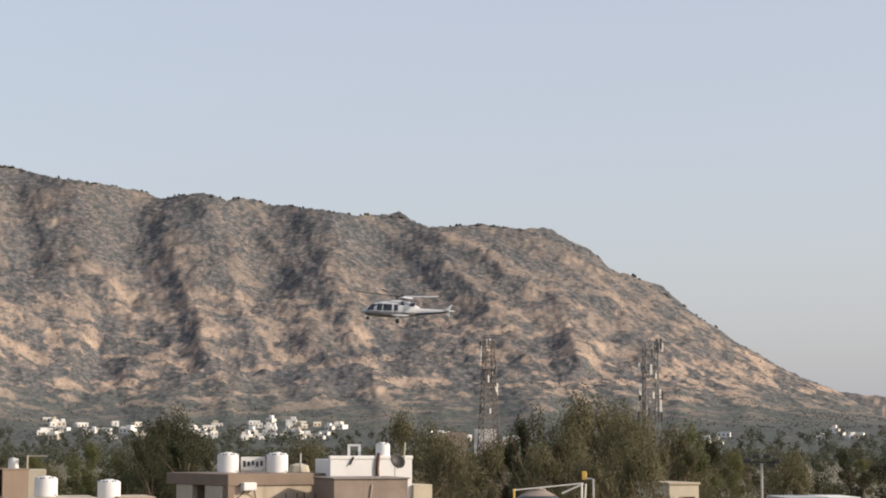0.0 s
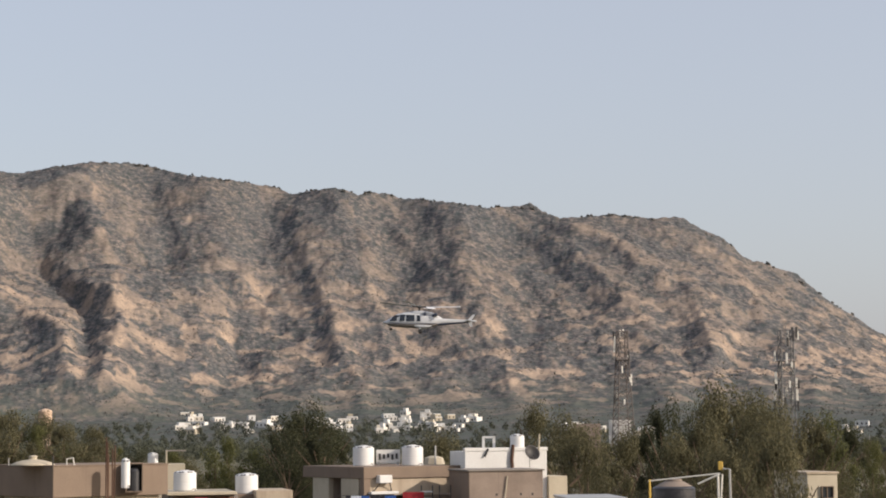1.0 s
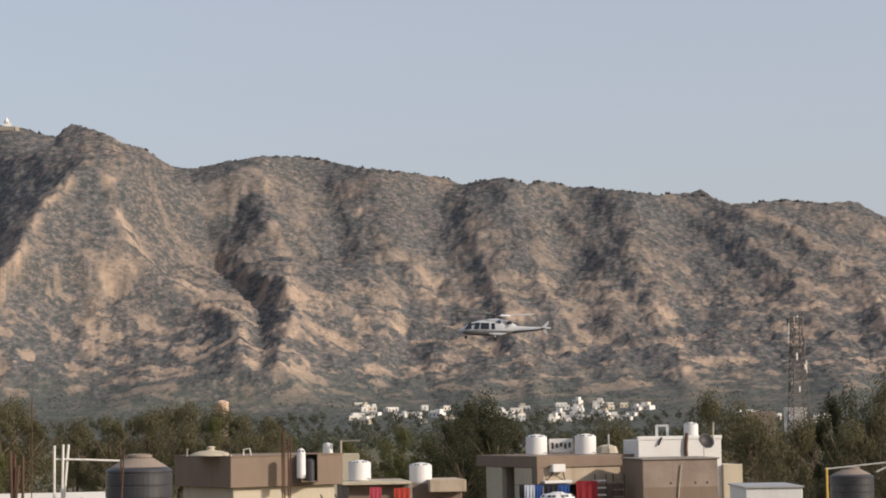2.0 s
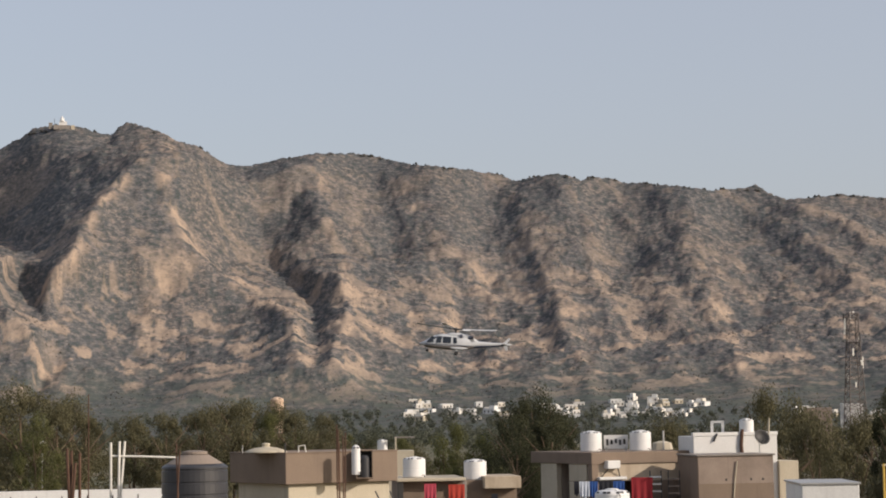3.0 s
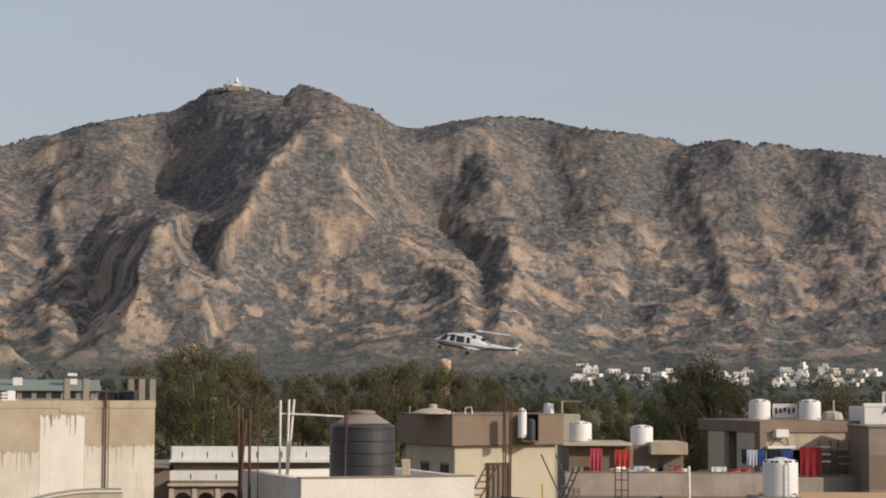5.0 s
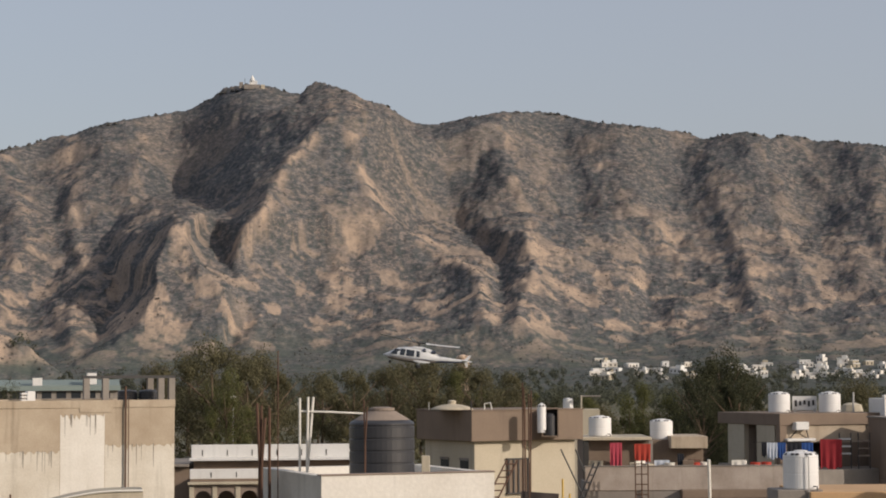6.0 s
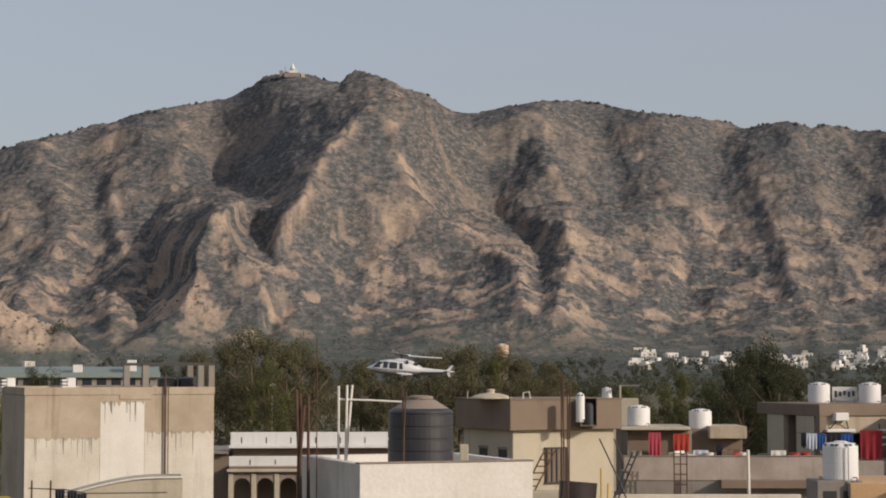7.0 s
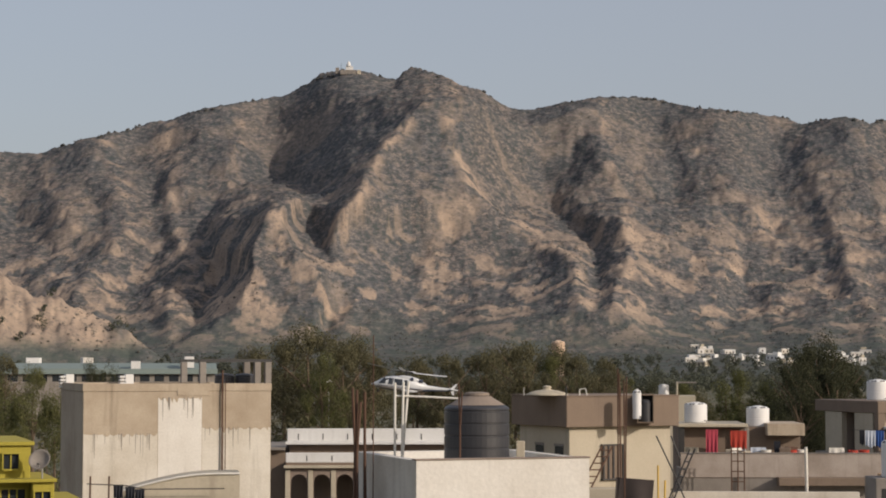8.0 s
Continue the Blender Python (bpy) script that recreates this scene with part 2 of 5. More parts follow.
spur([(2.67, 0.65), (3.34, 1.56), (3.66, 2.38), (3.93, 3.54), (3.62, 4.3)], 120, 1.8, 3.2)
spur([(3.5, 4.6), (3.36, 5.53), (3.05, 6.77), (2.98, 7.68)], 46, 2.4, 3.0)
spur([(9.11, 0.45), (8.96, 1.28), (7.98, 2.61), (7.75, 3.78), (6.35, 5.29), (5.7, 6.29), (4.71, 7.76)], 34, 1.3, 2.2)
spur([(11.09, 0.43), (10.94, 1.09), (10.27, 2.42), (10.07, 3.42), (9.26, 4.75), (8.86, 5.92), (7.8, 7.3)], 32, 1.3, 2.0)
spur([(12.4, 0.58), (11.77, 2.07), (11.47, 3.39), (11.07, 4.89), (10.86, 6.05), (10.13, 7.12)], 32, 1.2, 1.8)
spur([(13.87, 0.56), (13.41, 2.05), (13.16, 3.37), (12.89, 4.52), (12.17, 5.69), (11.53, 6.78)], 24, 1.2, 1.8)
spur([(15.48, 0.38), (15.02, 1.69), (14.68, 3.01), (14.35, 4.16), (13.81, 5.33), (13.02, 6.7)], 30, 1.2, 1.8)
spur([(17.26, 0.9), (16.43, 1.89), (15.76, 2.88), (14.76, 4.21), (13.75, 5.53), (12.74, 6.68)], 24, 1.2, 1.8)
spur([(19.58, 0.9), (19.08, 2.22), (18.84, 3.38), (18.09, 4.55), (17.09, 5.29), (15.75, 5.87), (14.75, 6.4)], 32, 1.2, 2.0)
spur([(21.72, 0.9), (21.1, 2.22), (20.75, 3.38), (20.17, 4.21), (18.59, 5.21), (16.92, 6.07)], 52, 1.4, 2.0)
spur([(24.02, 1.23), (23.22, 2.54), (22.6, 3.7), (21.25, 4.87), (19.59, 6.07)], 30, 1.1, 1.8)
spur([(26.14, 1.22), (24.69, 2.54), (23.23, 3.86), (21.75, 4.95)], 26, 1.1, 1.5)
spur([(14.94, 0.9), (14.27, 2.22), (13.43, 3.37), (12.85, 4.53), (12.09, 5.85), (11.25, 6.96)], 22, 1.2, 1.8)


def crest_range(b):
    # the summit stands back behind a deep bowl
    b = np.asarray(b)
    return TOP + 25 * np.sin(b * 1.7) * np.clip((19 - b) / 4, 0, 1) + 70 * np.exp(-((b + 5.6) / 3.0) ** 2)


def crest_angle(b):
    return np.interp(b, [c[0] for c in CREST], [c[1] for c in CREST])


def plain(R):
    """The ground lifts a little towards the foot of the hills."""
    return np.clip((R - 950) / 450, 0, 1) ** 1.5 * 20.0 - 0.6


def range_relief():
    """The main range over bearing and distance: heights, and how near a rib's edge runs."""
    bearings = np.arange(-24.0, 36.0, 0.05)
    share = np.linspace(0, 1, 280)[:, None]
    low = math.degrees(math.atan((19.4 - EYE[2]) / FOOT))
    top = np.maximum(crest_angle(bearings), low + 0.02)
    angle = low + share * (top - low)
    across = bearings[None, :] + 0 * share
    bent = across + 0.5 * fbm(across * 31, angle * 31, 70, 5, 5) * np.clip((1 - share) / 0.1, 0.3, 1)
    worn = np.clip(0.85 + 0.9 * fbm(across * 31, angle * 31, 48, 3, 17), 0.15, 1.25)
    out, rim = 0 * angle, 0 * angle
    for line, stand, left, right in SPURS:
        es = [p[1] for p in line]
        middle = np.interp(angle, es, [p[0] for p in line])
        live = np.interp(angle, es, [p[2] if len(p) > 2 else 1.0 for p in line]) * np.clip((angle - es[0] + 2.5) / 2.5, 0, 1) * np.clip((es[-1] + 0.7 - angle) / 0.7, 0, 1)
        off = np.where(bent < middle, (middle - bent) / left, (bent - middle) / right)
        out += (stand * (worn * np.clip((1 - share) / 0.3, 0.4, 1) if stand < 100 else 1.0) * live * np.clip(1.03 - np.sqrt(off * off + 0.0009), 0, 1)) ** 5
        rim = np.maximum(rim, live * np.clip(1 - np.abs(bent - middle - 0.12) / 0.42, 0, 1) * min(1.0, stand / 80))
    out = out ** 0.2  # the banks meet in rounded hollows
    far = crest_range(bearings)[None, :]
    soft = np.exp(-0.5 * (np.arange(-70, 71) / 24.0) ** 2)
    even = np.convolve(np.pad(top, 70, mode="edge"), soft / soft.sum(), mode="valid")
    sheet = (far - FOOT) * ((angle - low) / (even - low)) ** 0.74
    reach = FOOT + sheet - np.minimum(out * np.clip((1 - share) / 0.05, 0, 1), 0.60 * sheet + 12)
    reach = np.maximum.accumulate(reach, axis=0) + share * 0.5
    height = EYE[2] + reach * np.tan(np.radians(angle))
    steps = np.arange(1150.0, 2604.0, 4.0)
    H, K = np.zeros((len(bearings), len(steps))), np.zeros((len(bearings), len(steps)))
    for j in range(len(bearings)):
        r, z = reach[:, j], height[:, j]
        h = np.interp(steps, r, z)
        h = np.where(steps < r[0], plain(steps) + (z[0] - plain(r[0])) * np.clip((steps - r[0] + 60) / 60, 0, 1), h)
        H[j] = np.where(steps > r[-1], z[-1] - 0.6 * (steps - r[-1]), h)
        K[j] = np.interp(steps, r, rim[:, j], left=0, right=0)
    return H, K


RELIEF = range_relief()


def relief_at(table, b, R):
    u = np.clip((b + 24.0) / 0.05, 0, table.shape[0] - 1.001)
    v = np.clip((R - 1150.0) / 4.0, 0, table.shape[1] - 1.001)
    i, j = u.astype(int), v.astype(int)
    u, v = u - i, v - j
    return (table[i, j] * (1 - v) + table[i, j + 1] * v) * (1 - u) + (table[i + 1, j] * (1 - v) + table[i + 1, j + 1] * v) * u


def tent(X, Y, pts, slope, H, sharp=0.0):
    """Raise H to a roof-like ridge over the line of points."""
    for (x0, y0, z0), (x1, y1, z1) in zip(pts, pts[1:]):
        dx, dy = x1 - x0, y1 - y0
        t = np.clip(((X - x0) * dx + (Y - y0) * dy) / (dx * dx + dy * dy), 0, 1)
        dist = np.hypot(X - x0 - t * dx, Y - y0 - t * dy)
        H = np.maximum(H, z0 + t * (z1 - z0) - slope * (np.sqrt(dist * dist + sharp * sharp) - sharp))
    return H


def land_height(X, Y):
    R = np.hypot(X, Y)
    deg = np.degrees(np.arctan2(X, Y))
    H = plain(R)
    H = np.where(R > 1150, np.maximum(H * np.clip((2700 - R) / 600, 0, 1), relief_at(RELIEF[0], deg, R)), H)
    H = np.where(R > 2600, -5.0, H)
    # a low bare hill in front of the range
    low = [(*spot(b, r)[:2], EYE[2] + r * math.tan(radians(e))) for b, e, r in ((-19, 4.0, 1250), (-16, 2.9, 1240), (-14.4, 2.32, 1230), (-12.5, 1.85, 1220), (-11.3, 1.04, 1200), (-10.4, 0.4, 1180))]
    H = tent(X, Y, low, 0.75, H, 6.0)
    # the farther range beyond
    far = [(*spot(b, 3600)[:2], EYE[2] + 3600 * math.tan(radians(e))) for b, e in ((24, 0.6), (27.8, 1.3), (28.8, 1.33), (30.1, 1.15), (31.6, 0.6), (34, 0.35), (40, 0.2))]
    H = tent(X, Y, far, 0.45, H, 10.0)
    crags = np.clip((1330 - R) / 60, 0, 1) * np.clip((H - 16) / 14, 0, 1)
    H = H + crags * (3.2 * fbm(X, Y, 26, 5, 71, True) + 2.2 * np.clip(fbm(X, Y, 9, 3, 73) * 3, -1, 1))
    up = np.clip((H - 18) / 40, 0, 1)
    below = np.clip((crest_range(deg) - R) / 60, 0.22, 1)
    H = H + up * (below * (4.5 * fbm(X, Y, 110, 5, 61, True) + 4.0 * fbm(X, Y, 42, 5, 21, True) - 3.0) + 2.4 * fbm(X, Y, 16, 4, 33) + 1.3 * fbm(X, Y, 5, 2, 41))
    return H, up


def grid_land(name, b0, b1, nb, r0, r1, nr):
    B = np.radians(np.linspace(b0, b1, nb))
    R = np.linspace(r0, r1, nr)
    BB, RR = np.meshgrid(B, R)
    X, Y = RR * np.sin(BB), RR * np.cos(BB)
    H, up = land_height(X, Y)
    if name == "hills":
        H[0, :] = -3
        H[-1, :] = -3
    me = bpy.data.meshes.new(name)
    n = nb * nr
    me.vertices.add(n)
    me.vertices.foreach_set("co", np.stack([X, Y, H], -1).astype(np.float32).ravel())
    i = (np.arange(nr - 1)[:, None] * nb + np.arange(nb - 1)[None, :]).ravel()
    quads = np.stack([i, i + 1, i + nb + 1, i + nb], -1).astype(np.int32)
    me.loops.add(quads.size)
    me.loops.foreach_set("vertex_index", quads.ravel())
    me.polygons.add(len(quads))
    me.polygons.foreach_set("loop_start", np.arange(0, quads.size, 4, dtype=np.int32))
    me.update(calc_edges=True)
    # bare rock where it is steep and broken, and in scattered outcrops
    gy, gx = np.gradient(H)
    steep = np.hypot(gx / (RR * (B[1] - B[0])), gy / (R[1] - R[0]))
    broken = fbm(X, Y, 45, 5, 77)
    rim = relief_at(RELIEF[1], np.degrees(BB), RR) if name == "hills" else 0 * H
    rock = np.clip((broken - 0.17) / 0.12, 0, 1) * np.clip((steep - 0.35) / 0.5, 0, 1) * np.clip(1.15 - (H - 90) / 220, 0.35, 1) * 0.5
    crag = fbm(X, Y, 15, 4, 83)
    rock += rim * np.clip((crag - 0.02) / 0.12, 0, 1)
    low_band = np.clip(1.1 - (H - 25) / 170, 0, 1) * np.clip((fbm(X, Y, 17, 5, 55) - 0.13) / 0.07, 0, 1)
    bare = np.clip((1330 - RR) / 60, 0, 1) * np.clip((H - 20) / 8, 0, 1) * 1.3 * np.clip(0.75 + 1.2 * fbm(X, Y, 25, 4, 13), 0, 1)
    rock = np.clip((rock + low_band) * up + bare, 0, 1)
    a = me.attributes.new("rock", "FLOAT", "POINT")
    a.data.foreach_set("value", rock.astype(np.float32).ravel())
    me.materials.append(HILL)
    return new(name, me)


hills = grid_land("hills", -22.0, 35.0, 1400, 900.0, 2520.0, 400)
tagged(hills, "steep rocky brown hill range with dry scrub and gullies", "hills", kind="structure")
far_hills = grid_land("far_hills", 22.0, 42.0, 260, 2600.0, 4400.0, 70)
tagged(far_hills, "distant low hazy hill beyond the range", "hills", kind="structure")

bm = bmesh.new()
bmesh.ops.create_circle(bm, cap_ends=True, radius=4900, segments=96)
ground = part("ground", bm, SOIL)
tagged(ground, "flat dry ground with scrub and fields", "ground", kind="structure")
# ---- materials of the town ----
BEIGE = plaster("beige_plaster", (0.455, 0.378, 0.285), (0.290, 0.220, 0.150), 0.75)
WHITEWASH = plaster("whitewash", (0.704, 0.669, 0.607), (0.458, 0.405, 0.334), 0.4)
WHITE_WALL = plaster("white_wall", (0.704, 0.695, 0.669), (0.484, 0.458, 0.414), 0.3)
CREAM = plaster("cream_wall", (0.488, 0.429, 0.326), (0.311, 0.259, 0.185), 0.4)
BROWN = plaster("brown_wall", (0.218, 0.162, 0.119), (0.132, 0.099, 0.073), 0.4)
STAINED = plaster("stained_whitewash", (0.640, 0.595, 0.515), (0.400, 0.335, 0.250), 0.6)
TARP = paint("brown_tarpaulin", (0.055, 0.042, 0.038), 0.85)
WORN = plaster("worn_parapet_render", (0.400, 0.345, 0.300), (0.215, 0.170, 0.135), 0.8)
CEMENT = plaster("bare_cement", (0.266, 0.237, 0.207), (0.148, 0.126, 0.104), 0.7)
PINKISH = plaster("pinkish_render", (0.300, 0.236, 0.190), (0.160, 0.120, 0.096), 0.8)
PEACH = plaster("peach_wall", (0.533, 0.340, 0.178), (0.370, 0.222, 0.118), 0.3)
YELLOW = plaster("yellow_wall", (0.370, 0.311, 0.044), (0.266, 0.222, 0.030), 0.3)
TEAL = paint("teal_sheet", (0.19, 0.235, 0.22), 0.6)
DARK = paint("dark_opening", (0.03, 0.028, 0.026), 0.6)
GLASSY = paint("dark_window", (0.025, 0.03, 0.035), 0.15)
TANK_WHITE = paint("white_tank_plastic", (0.72, 0.71, 0.69), 0.45, 0, 0.2, 2.0)
TANK_BLACK = paint("black_tank_plastic", (0.040, 0.040, 0.044), 0.42, 0, 0.5, 2.5)
DUST = paint("dusty_lid", (0.25, 0.20, 0.16), 0.8)
STEEL = paint("galvanised_steel", (0.48, 0.47, 0.45), 0.45, 0.6)
PIPE = paint("white_pipe", (0.70, 0.67, 0.60), 0.4)
RUST = paint("rusty_rebar", (0.10, 0.052, 0.032), 0.85)
IRON = paint("dark_iron", (0.035, 0.033, 0.032), 0.6)
YELLOW_PIPE = paint("yellow_pipe", (0.62, 0.40, 0.08), 0.5)
RED = paint("red_cloth", (0.30, 0.022, 0.03), 0.9)
REDORANGE = paint("orange_red_cloth", (0.42, 0.05, 0.03), 0.9)
BLUE = paint("blue_cloth", (0.03, 0.09, 0.30), 0.9)
PALE = paint("pale_cloth", (0.55, 0.60, 0.68), 0.9)
NAVY = paint("dark_cloth", (0.02, 0.022, 0.03), 0.9)
PINK = paint("pink_cloth", (0.45, 0.06, 0.09), 0.9)
TOWER = plaster("tower_render", (0.62, 0.45, 0.32), (0.45, 0.33, 0.25), 0.4)
REDWHITE = paint("tower_red", (0.135, 0.112, 0.10), 0.75)
MAST_PALE = paint("mast_pale_grey", (0.30, 0.29, 0.28), 0.6)
MAST_GREY = paint("mast_grey_paint", (0.15, 0.145, 0.14), 0.6)
BARK = paint("bark", (0.13, 0.09, 0.06), 0.95)


# ---- kinds of things ----
def water_tank(m, r, h, mat, label, group, dusty=False):
    """Plastic roof tank with a lid: ribbed and cone-topped where black, smooth with a slotted shoulder where white."""
    t = empty("water_tank", m, label, "water tank", group)
    wall = h * (0.80 if dusty else 0.84)
    prof, n, deep = [(r * 0.96, 0), (r, 0.04)], 5 if mat is TANK_BLACK else 2, 0.978 if mat is TANK_BLACK else 0.992
    for k in range(n):
        z0, z1 = 0.06 + (wall - 0.06) * k / n, 0.06 + (wall - 0.06) * (k + 1) / n
        prof += [(r, z0 + 0.02), (r, z1 - 0.06), (r * deep, z1 - 0.046), (r * deep, z1 - 0.024), (r, z1 - 0.01)]
    if dusty:
        prof += [(r, h * 0.805), (r * 0.97, h * 0.825), (r * 0.86, h * 0.85), (r * 0.42, h * 0.955), (r * 0.36, h * 0.965)]
    else:
        prof += [(r, h * 0.86), (r * 0.97, h * 0.90), (r * 0.86, h * 0.95), (r * 0.5, h * 0.975), (r * 0.40, h * 0.98)]
    part("body", lathe(prof, 40), mat, t)
    part("lid", lathe([(r * 0.36, h * 0.962), (r * 0.39, h * 0.97), (r * 0.39, h * 1.0), (r * 0.2, h * 1.015), (0, h * 1.015)], 18), DUST if dusty else mat, t, "dusty screw lid" if dusty else "")
    if dusty:
        part("dusty_top", lathe([(r * 0.865, h * 0.852), (r * 0.42, h * 0.962), (r * 0.38, h * 0.96), (r * 0.84, h * 0.848)], 30), DUST, t, "dust-covered tank top")
    elif mat is not TANK_BLACK:
        for k in range(6):
            a = radians(-150 + 24 * k + (8 if k % 2 else 0))
            part("shoulder_slot", box(-0.10 * r, 0.10 * r, -0.012, 0.012, -0.028 * h, 0.028 * h), IRON, t, "dark moulded hand hold", at=pose(0.945 * r * math.cos(a), 0.945 * r * math.sin(a), h * 0.915, -38, 0, math.degrees(a) + 90))
    part("outlet_pipe", tube([(r * 0.7, -r * 0.8, 0.10), (r * 0.9, -r * 1.0, 0.10), (r * 0.9, -r * 1.0, -0.02)], 0.022, 6), IRON, t)
    return t


def wall_with(name, parent, x0, x1, z0, z1, y, thick, holes, mat, label=""):
    """A wall in the plane y with rectangular openings (x0, x1, z0, z1) through it."""
    xs = sorted({x0, x1, *[h[0] for h in holes], *[h[1] for h in holes]})
    zs = sorted({z0, z1, *[h[2] for h in holes], *[h[3] for h in holes]})
    bm = bmesh.new()
    for a, b in zip(xs, xs[1:]):
        for c, d in zip(zs, zs[1:]):
            mx, mz = (a + b) / 2, (c + d) / 2
            if not any(h[0] < mx < h[1] and h[2] < mz < h[3] for h in holes):
                box(a, b, y, y + thick, c, d, 0, bm)
    bmesh.ops.remove_doubles(bm, verts=bm.verts, dist=1e-4)
    return part(name, bm, mat, parent, label)


def window_in(parent, x0, x1, z0, z1, y, frame_mat, bars=1, side=None):
    """A set-back window with frame, pane and bars; side turns it onto another wall."""
    w = part("window", box(x0, x1, y + 0.10, y + 0.13, z0, z1), GLASSY, parent, at=side)
    bm = box(x0 - 0.04, x0, y - 0.02, y + 0.1, z0 - 0.04, z1 + 0.04)
    box(x1, x1 + 0.04, y - 0.02, y + 0.1, z0 - 0.04, z1 + 0.04, 0, bm)
    box(x0, x1, y - 0.02, y + 0.1, z1, z1 + 0.04, 0, bm)
    box(x0, x1, y - 0.05, y + 0.1, z0 - 0.05, z0, 0, bm)
    part("frame", bm, frame_mat, w)
    for k in range(bars):
        x = x0 + (x1 - x0) * (k + 1) / (bars + 1)
        part("bar", box(x - 0.02, x + 0.02, y + 0.05, y + 0.09, z0, z1), frame_mat, w)
    return w


def rebar_bundle(m, tops, label, spread=0.12, r=0.018):
    t = empty("rebar_bundle", m, label, "rebar", "rebar starters")
    rnd = random.Random(len(tops) * 7 + int(m.translation.x * 10))
    for k, h in enumerate(tops):
        x, y = spread * (rnd.random() * 2 - 1), spread * (rnd.random() * 2 - 1)
        part("bar", tube([(x, y, 0), (x + rnd.uniform(-.02, .02), y, h * 0.5), (x + rnd.uniform(-.06, .06), y + rnd.uniform(-.03, .03), h)], r, 6), RUST, t)
    return t


def dish(m, r, mat, label):
    """A satellite dish with arm and post."""
    t = empty("satellite_dish", m, label, "satellite dish")
    prof = [(r * k / 6, 0.45 * r * (k / 6) ** 2) for k in range(7)]
    back = [(a, b - 0.02) for a, b in reversed(prof)]
    tilt = pose(0, -0.05, 0, 62, 0, 0)
    part("reflector", lathe(prof + back, 24), mat, t, at=tilt, smooth=True)
    part("arm", tube([(0, -0.08, -r * 0.8), (0, -r * 0.9, -r * 0.2)], 0.02, 6), STEEL, t)
    part("receiver", box(-0.04, 0.04, -r * 0.95, -r * 0.82, -r * 0.26, -r * 0.14, 0.01), IRON, t)
    part("post", tube([(0, 0.08, -r * 1.7), (0, 0.08, 0), (0, -0.02, 0.03)], 0.025, 8), STEEL, t)
    return t


def cloth(bm, x0, x1, z0, z1, y, waves=3, depth=0.05):
    """A hanging cloth with soft folds, two faces thick."""
    n = 12
    grid = []
    for s in (0, 0.012):
        row = []
        for i in range(n + 1):
            u = i / n
            for j in range(5):
                v = j / 4
                row.append(bm.verts.new((x0 + (x1 - x0) * u * (1 - 0.06 * v) + 0.03 * (x1 - x0) * v, y + s + depth * v * math.sin(u * waves * 6.28), z1 + (z0 - z1) * v * (1 - 0.08 * math.sin(u * 9)))))
        grid.append(row)
    for s, row in enumerate(grid):
        for i in range(n):
            for j in range(4):
                q = [row[i * 5 + j], row[(i + 1) * 5 + j], row[(i + 1) * 5 + j + 1], row[i * 5 + j + 1]]
                bm.faces.new(q if s else q[::-1])
    return bm


def hung(m, x0, x1, z0, z1, mat, name, label):
    ob = part(name, cloth(bmesh.new(), x0, x1, z0, z1, 0), mat, at=m, smooth=True)
    return tagged(ob, label, "laundry", "laundry on the line")


def arch_panel(x0, x1, z0, z1, y0, y1, ax, ar, az):
    """A panel with one round-headed opening."""
    bm = bmesh.new()
    n = 10
    edge = [(ax - ar * math.cos(math.pi * k / n), az + ar * math.sin(math.pi * k / n)) for k in range(n + 1)]

    def quad(*pts):
        bm.faces.new([bm.verts.new((x, y0, z)) for x, z in pts])
    quad((x0, z0), (ax - ar, z0), (ax - ar, az), (x0, az))
    quad((ax + ar, z0), (x1, z0), (x1, az), (ax + ar, az))
    quad((x0, az), (ax - ar, az), (ax - ar, z1), (x0, z1))
    quad((ax + ar, az), (x1, az), (x1, z1), (ax + ar, z1))
    for (xa, za), (xb, zb) in zip(edge, edge[1:]):
        quad((xa, za), (xb, zb), (xb, z1), (xa, z1))
    bmesh.ops.remove_doubles(bm, verts=bm.verts, dist=1e-4)
    ext = bmesh.ops.extrude_face_region(bm, geom=bm.faces[:])
    bmesh.ops.translate(bm, vec=(0, y1 - y0, 0), verts=[v for v in ext["geom"] if isinstance(v, bmesh.types.BMVert)])
    bmesh.ops.recalc_face_normals(bm, faces=bm.faces)
    return bm


# ---- A: tall cement-plastered house with a roof frame ----
a = empty("stair_tower_house", site(-9.36, 75, 0, 12), "tall beige plastered house block with whitewashed patches and bare parapet", "house")
part("wall", box(-3.62, 3.62, 0, 5.4, 0, 10.95, 0.02), BEIGE, a)
for x0, x1, y0, y1 in ((-3.64, 3.64, -0.02, 0.22), (-3.64, -3.42, 0.22, 5.2), (3.42, 3.64, 0.22, 5.2), (-3.64, 3.64, 5.2, 5.42)):
    part("parapet", box(x0, x1, y0, y1, 10.95, 11.24, 0.01), BEIGE, a)
part("plaster_patch", box(-0.78, 0.90, -0.008, 0.0, 3.0, 10.70), WHITEWASH, a, "pale whitewashed patch")
part("plaster_patch", box(-3.60, -0.80, -0.006, 0.0, 3.0, 9.35), STAINED, a, "pale whitewashed patch")
part("plaster_patch", box(0.92, 3.60, -0.006, 0.0, 3.0, 9.55), STAINED, a, "pale whitewashed patch")
rd = random.Random(9)
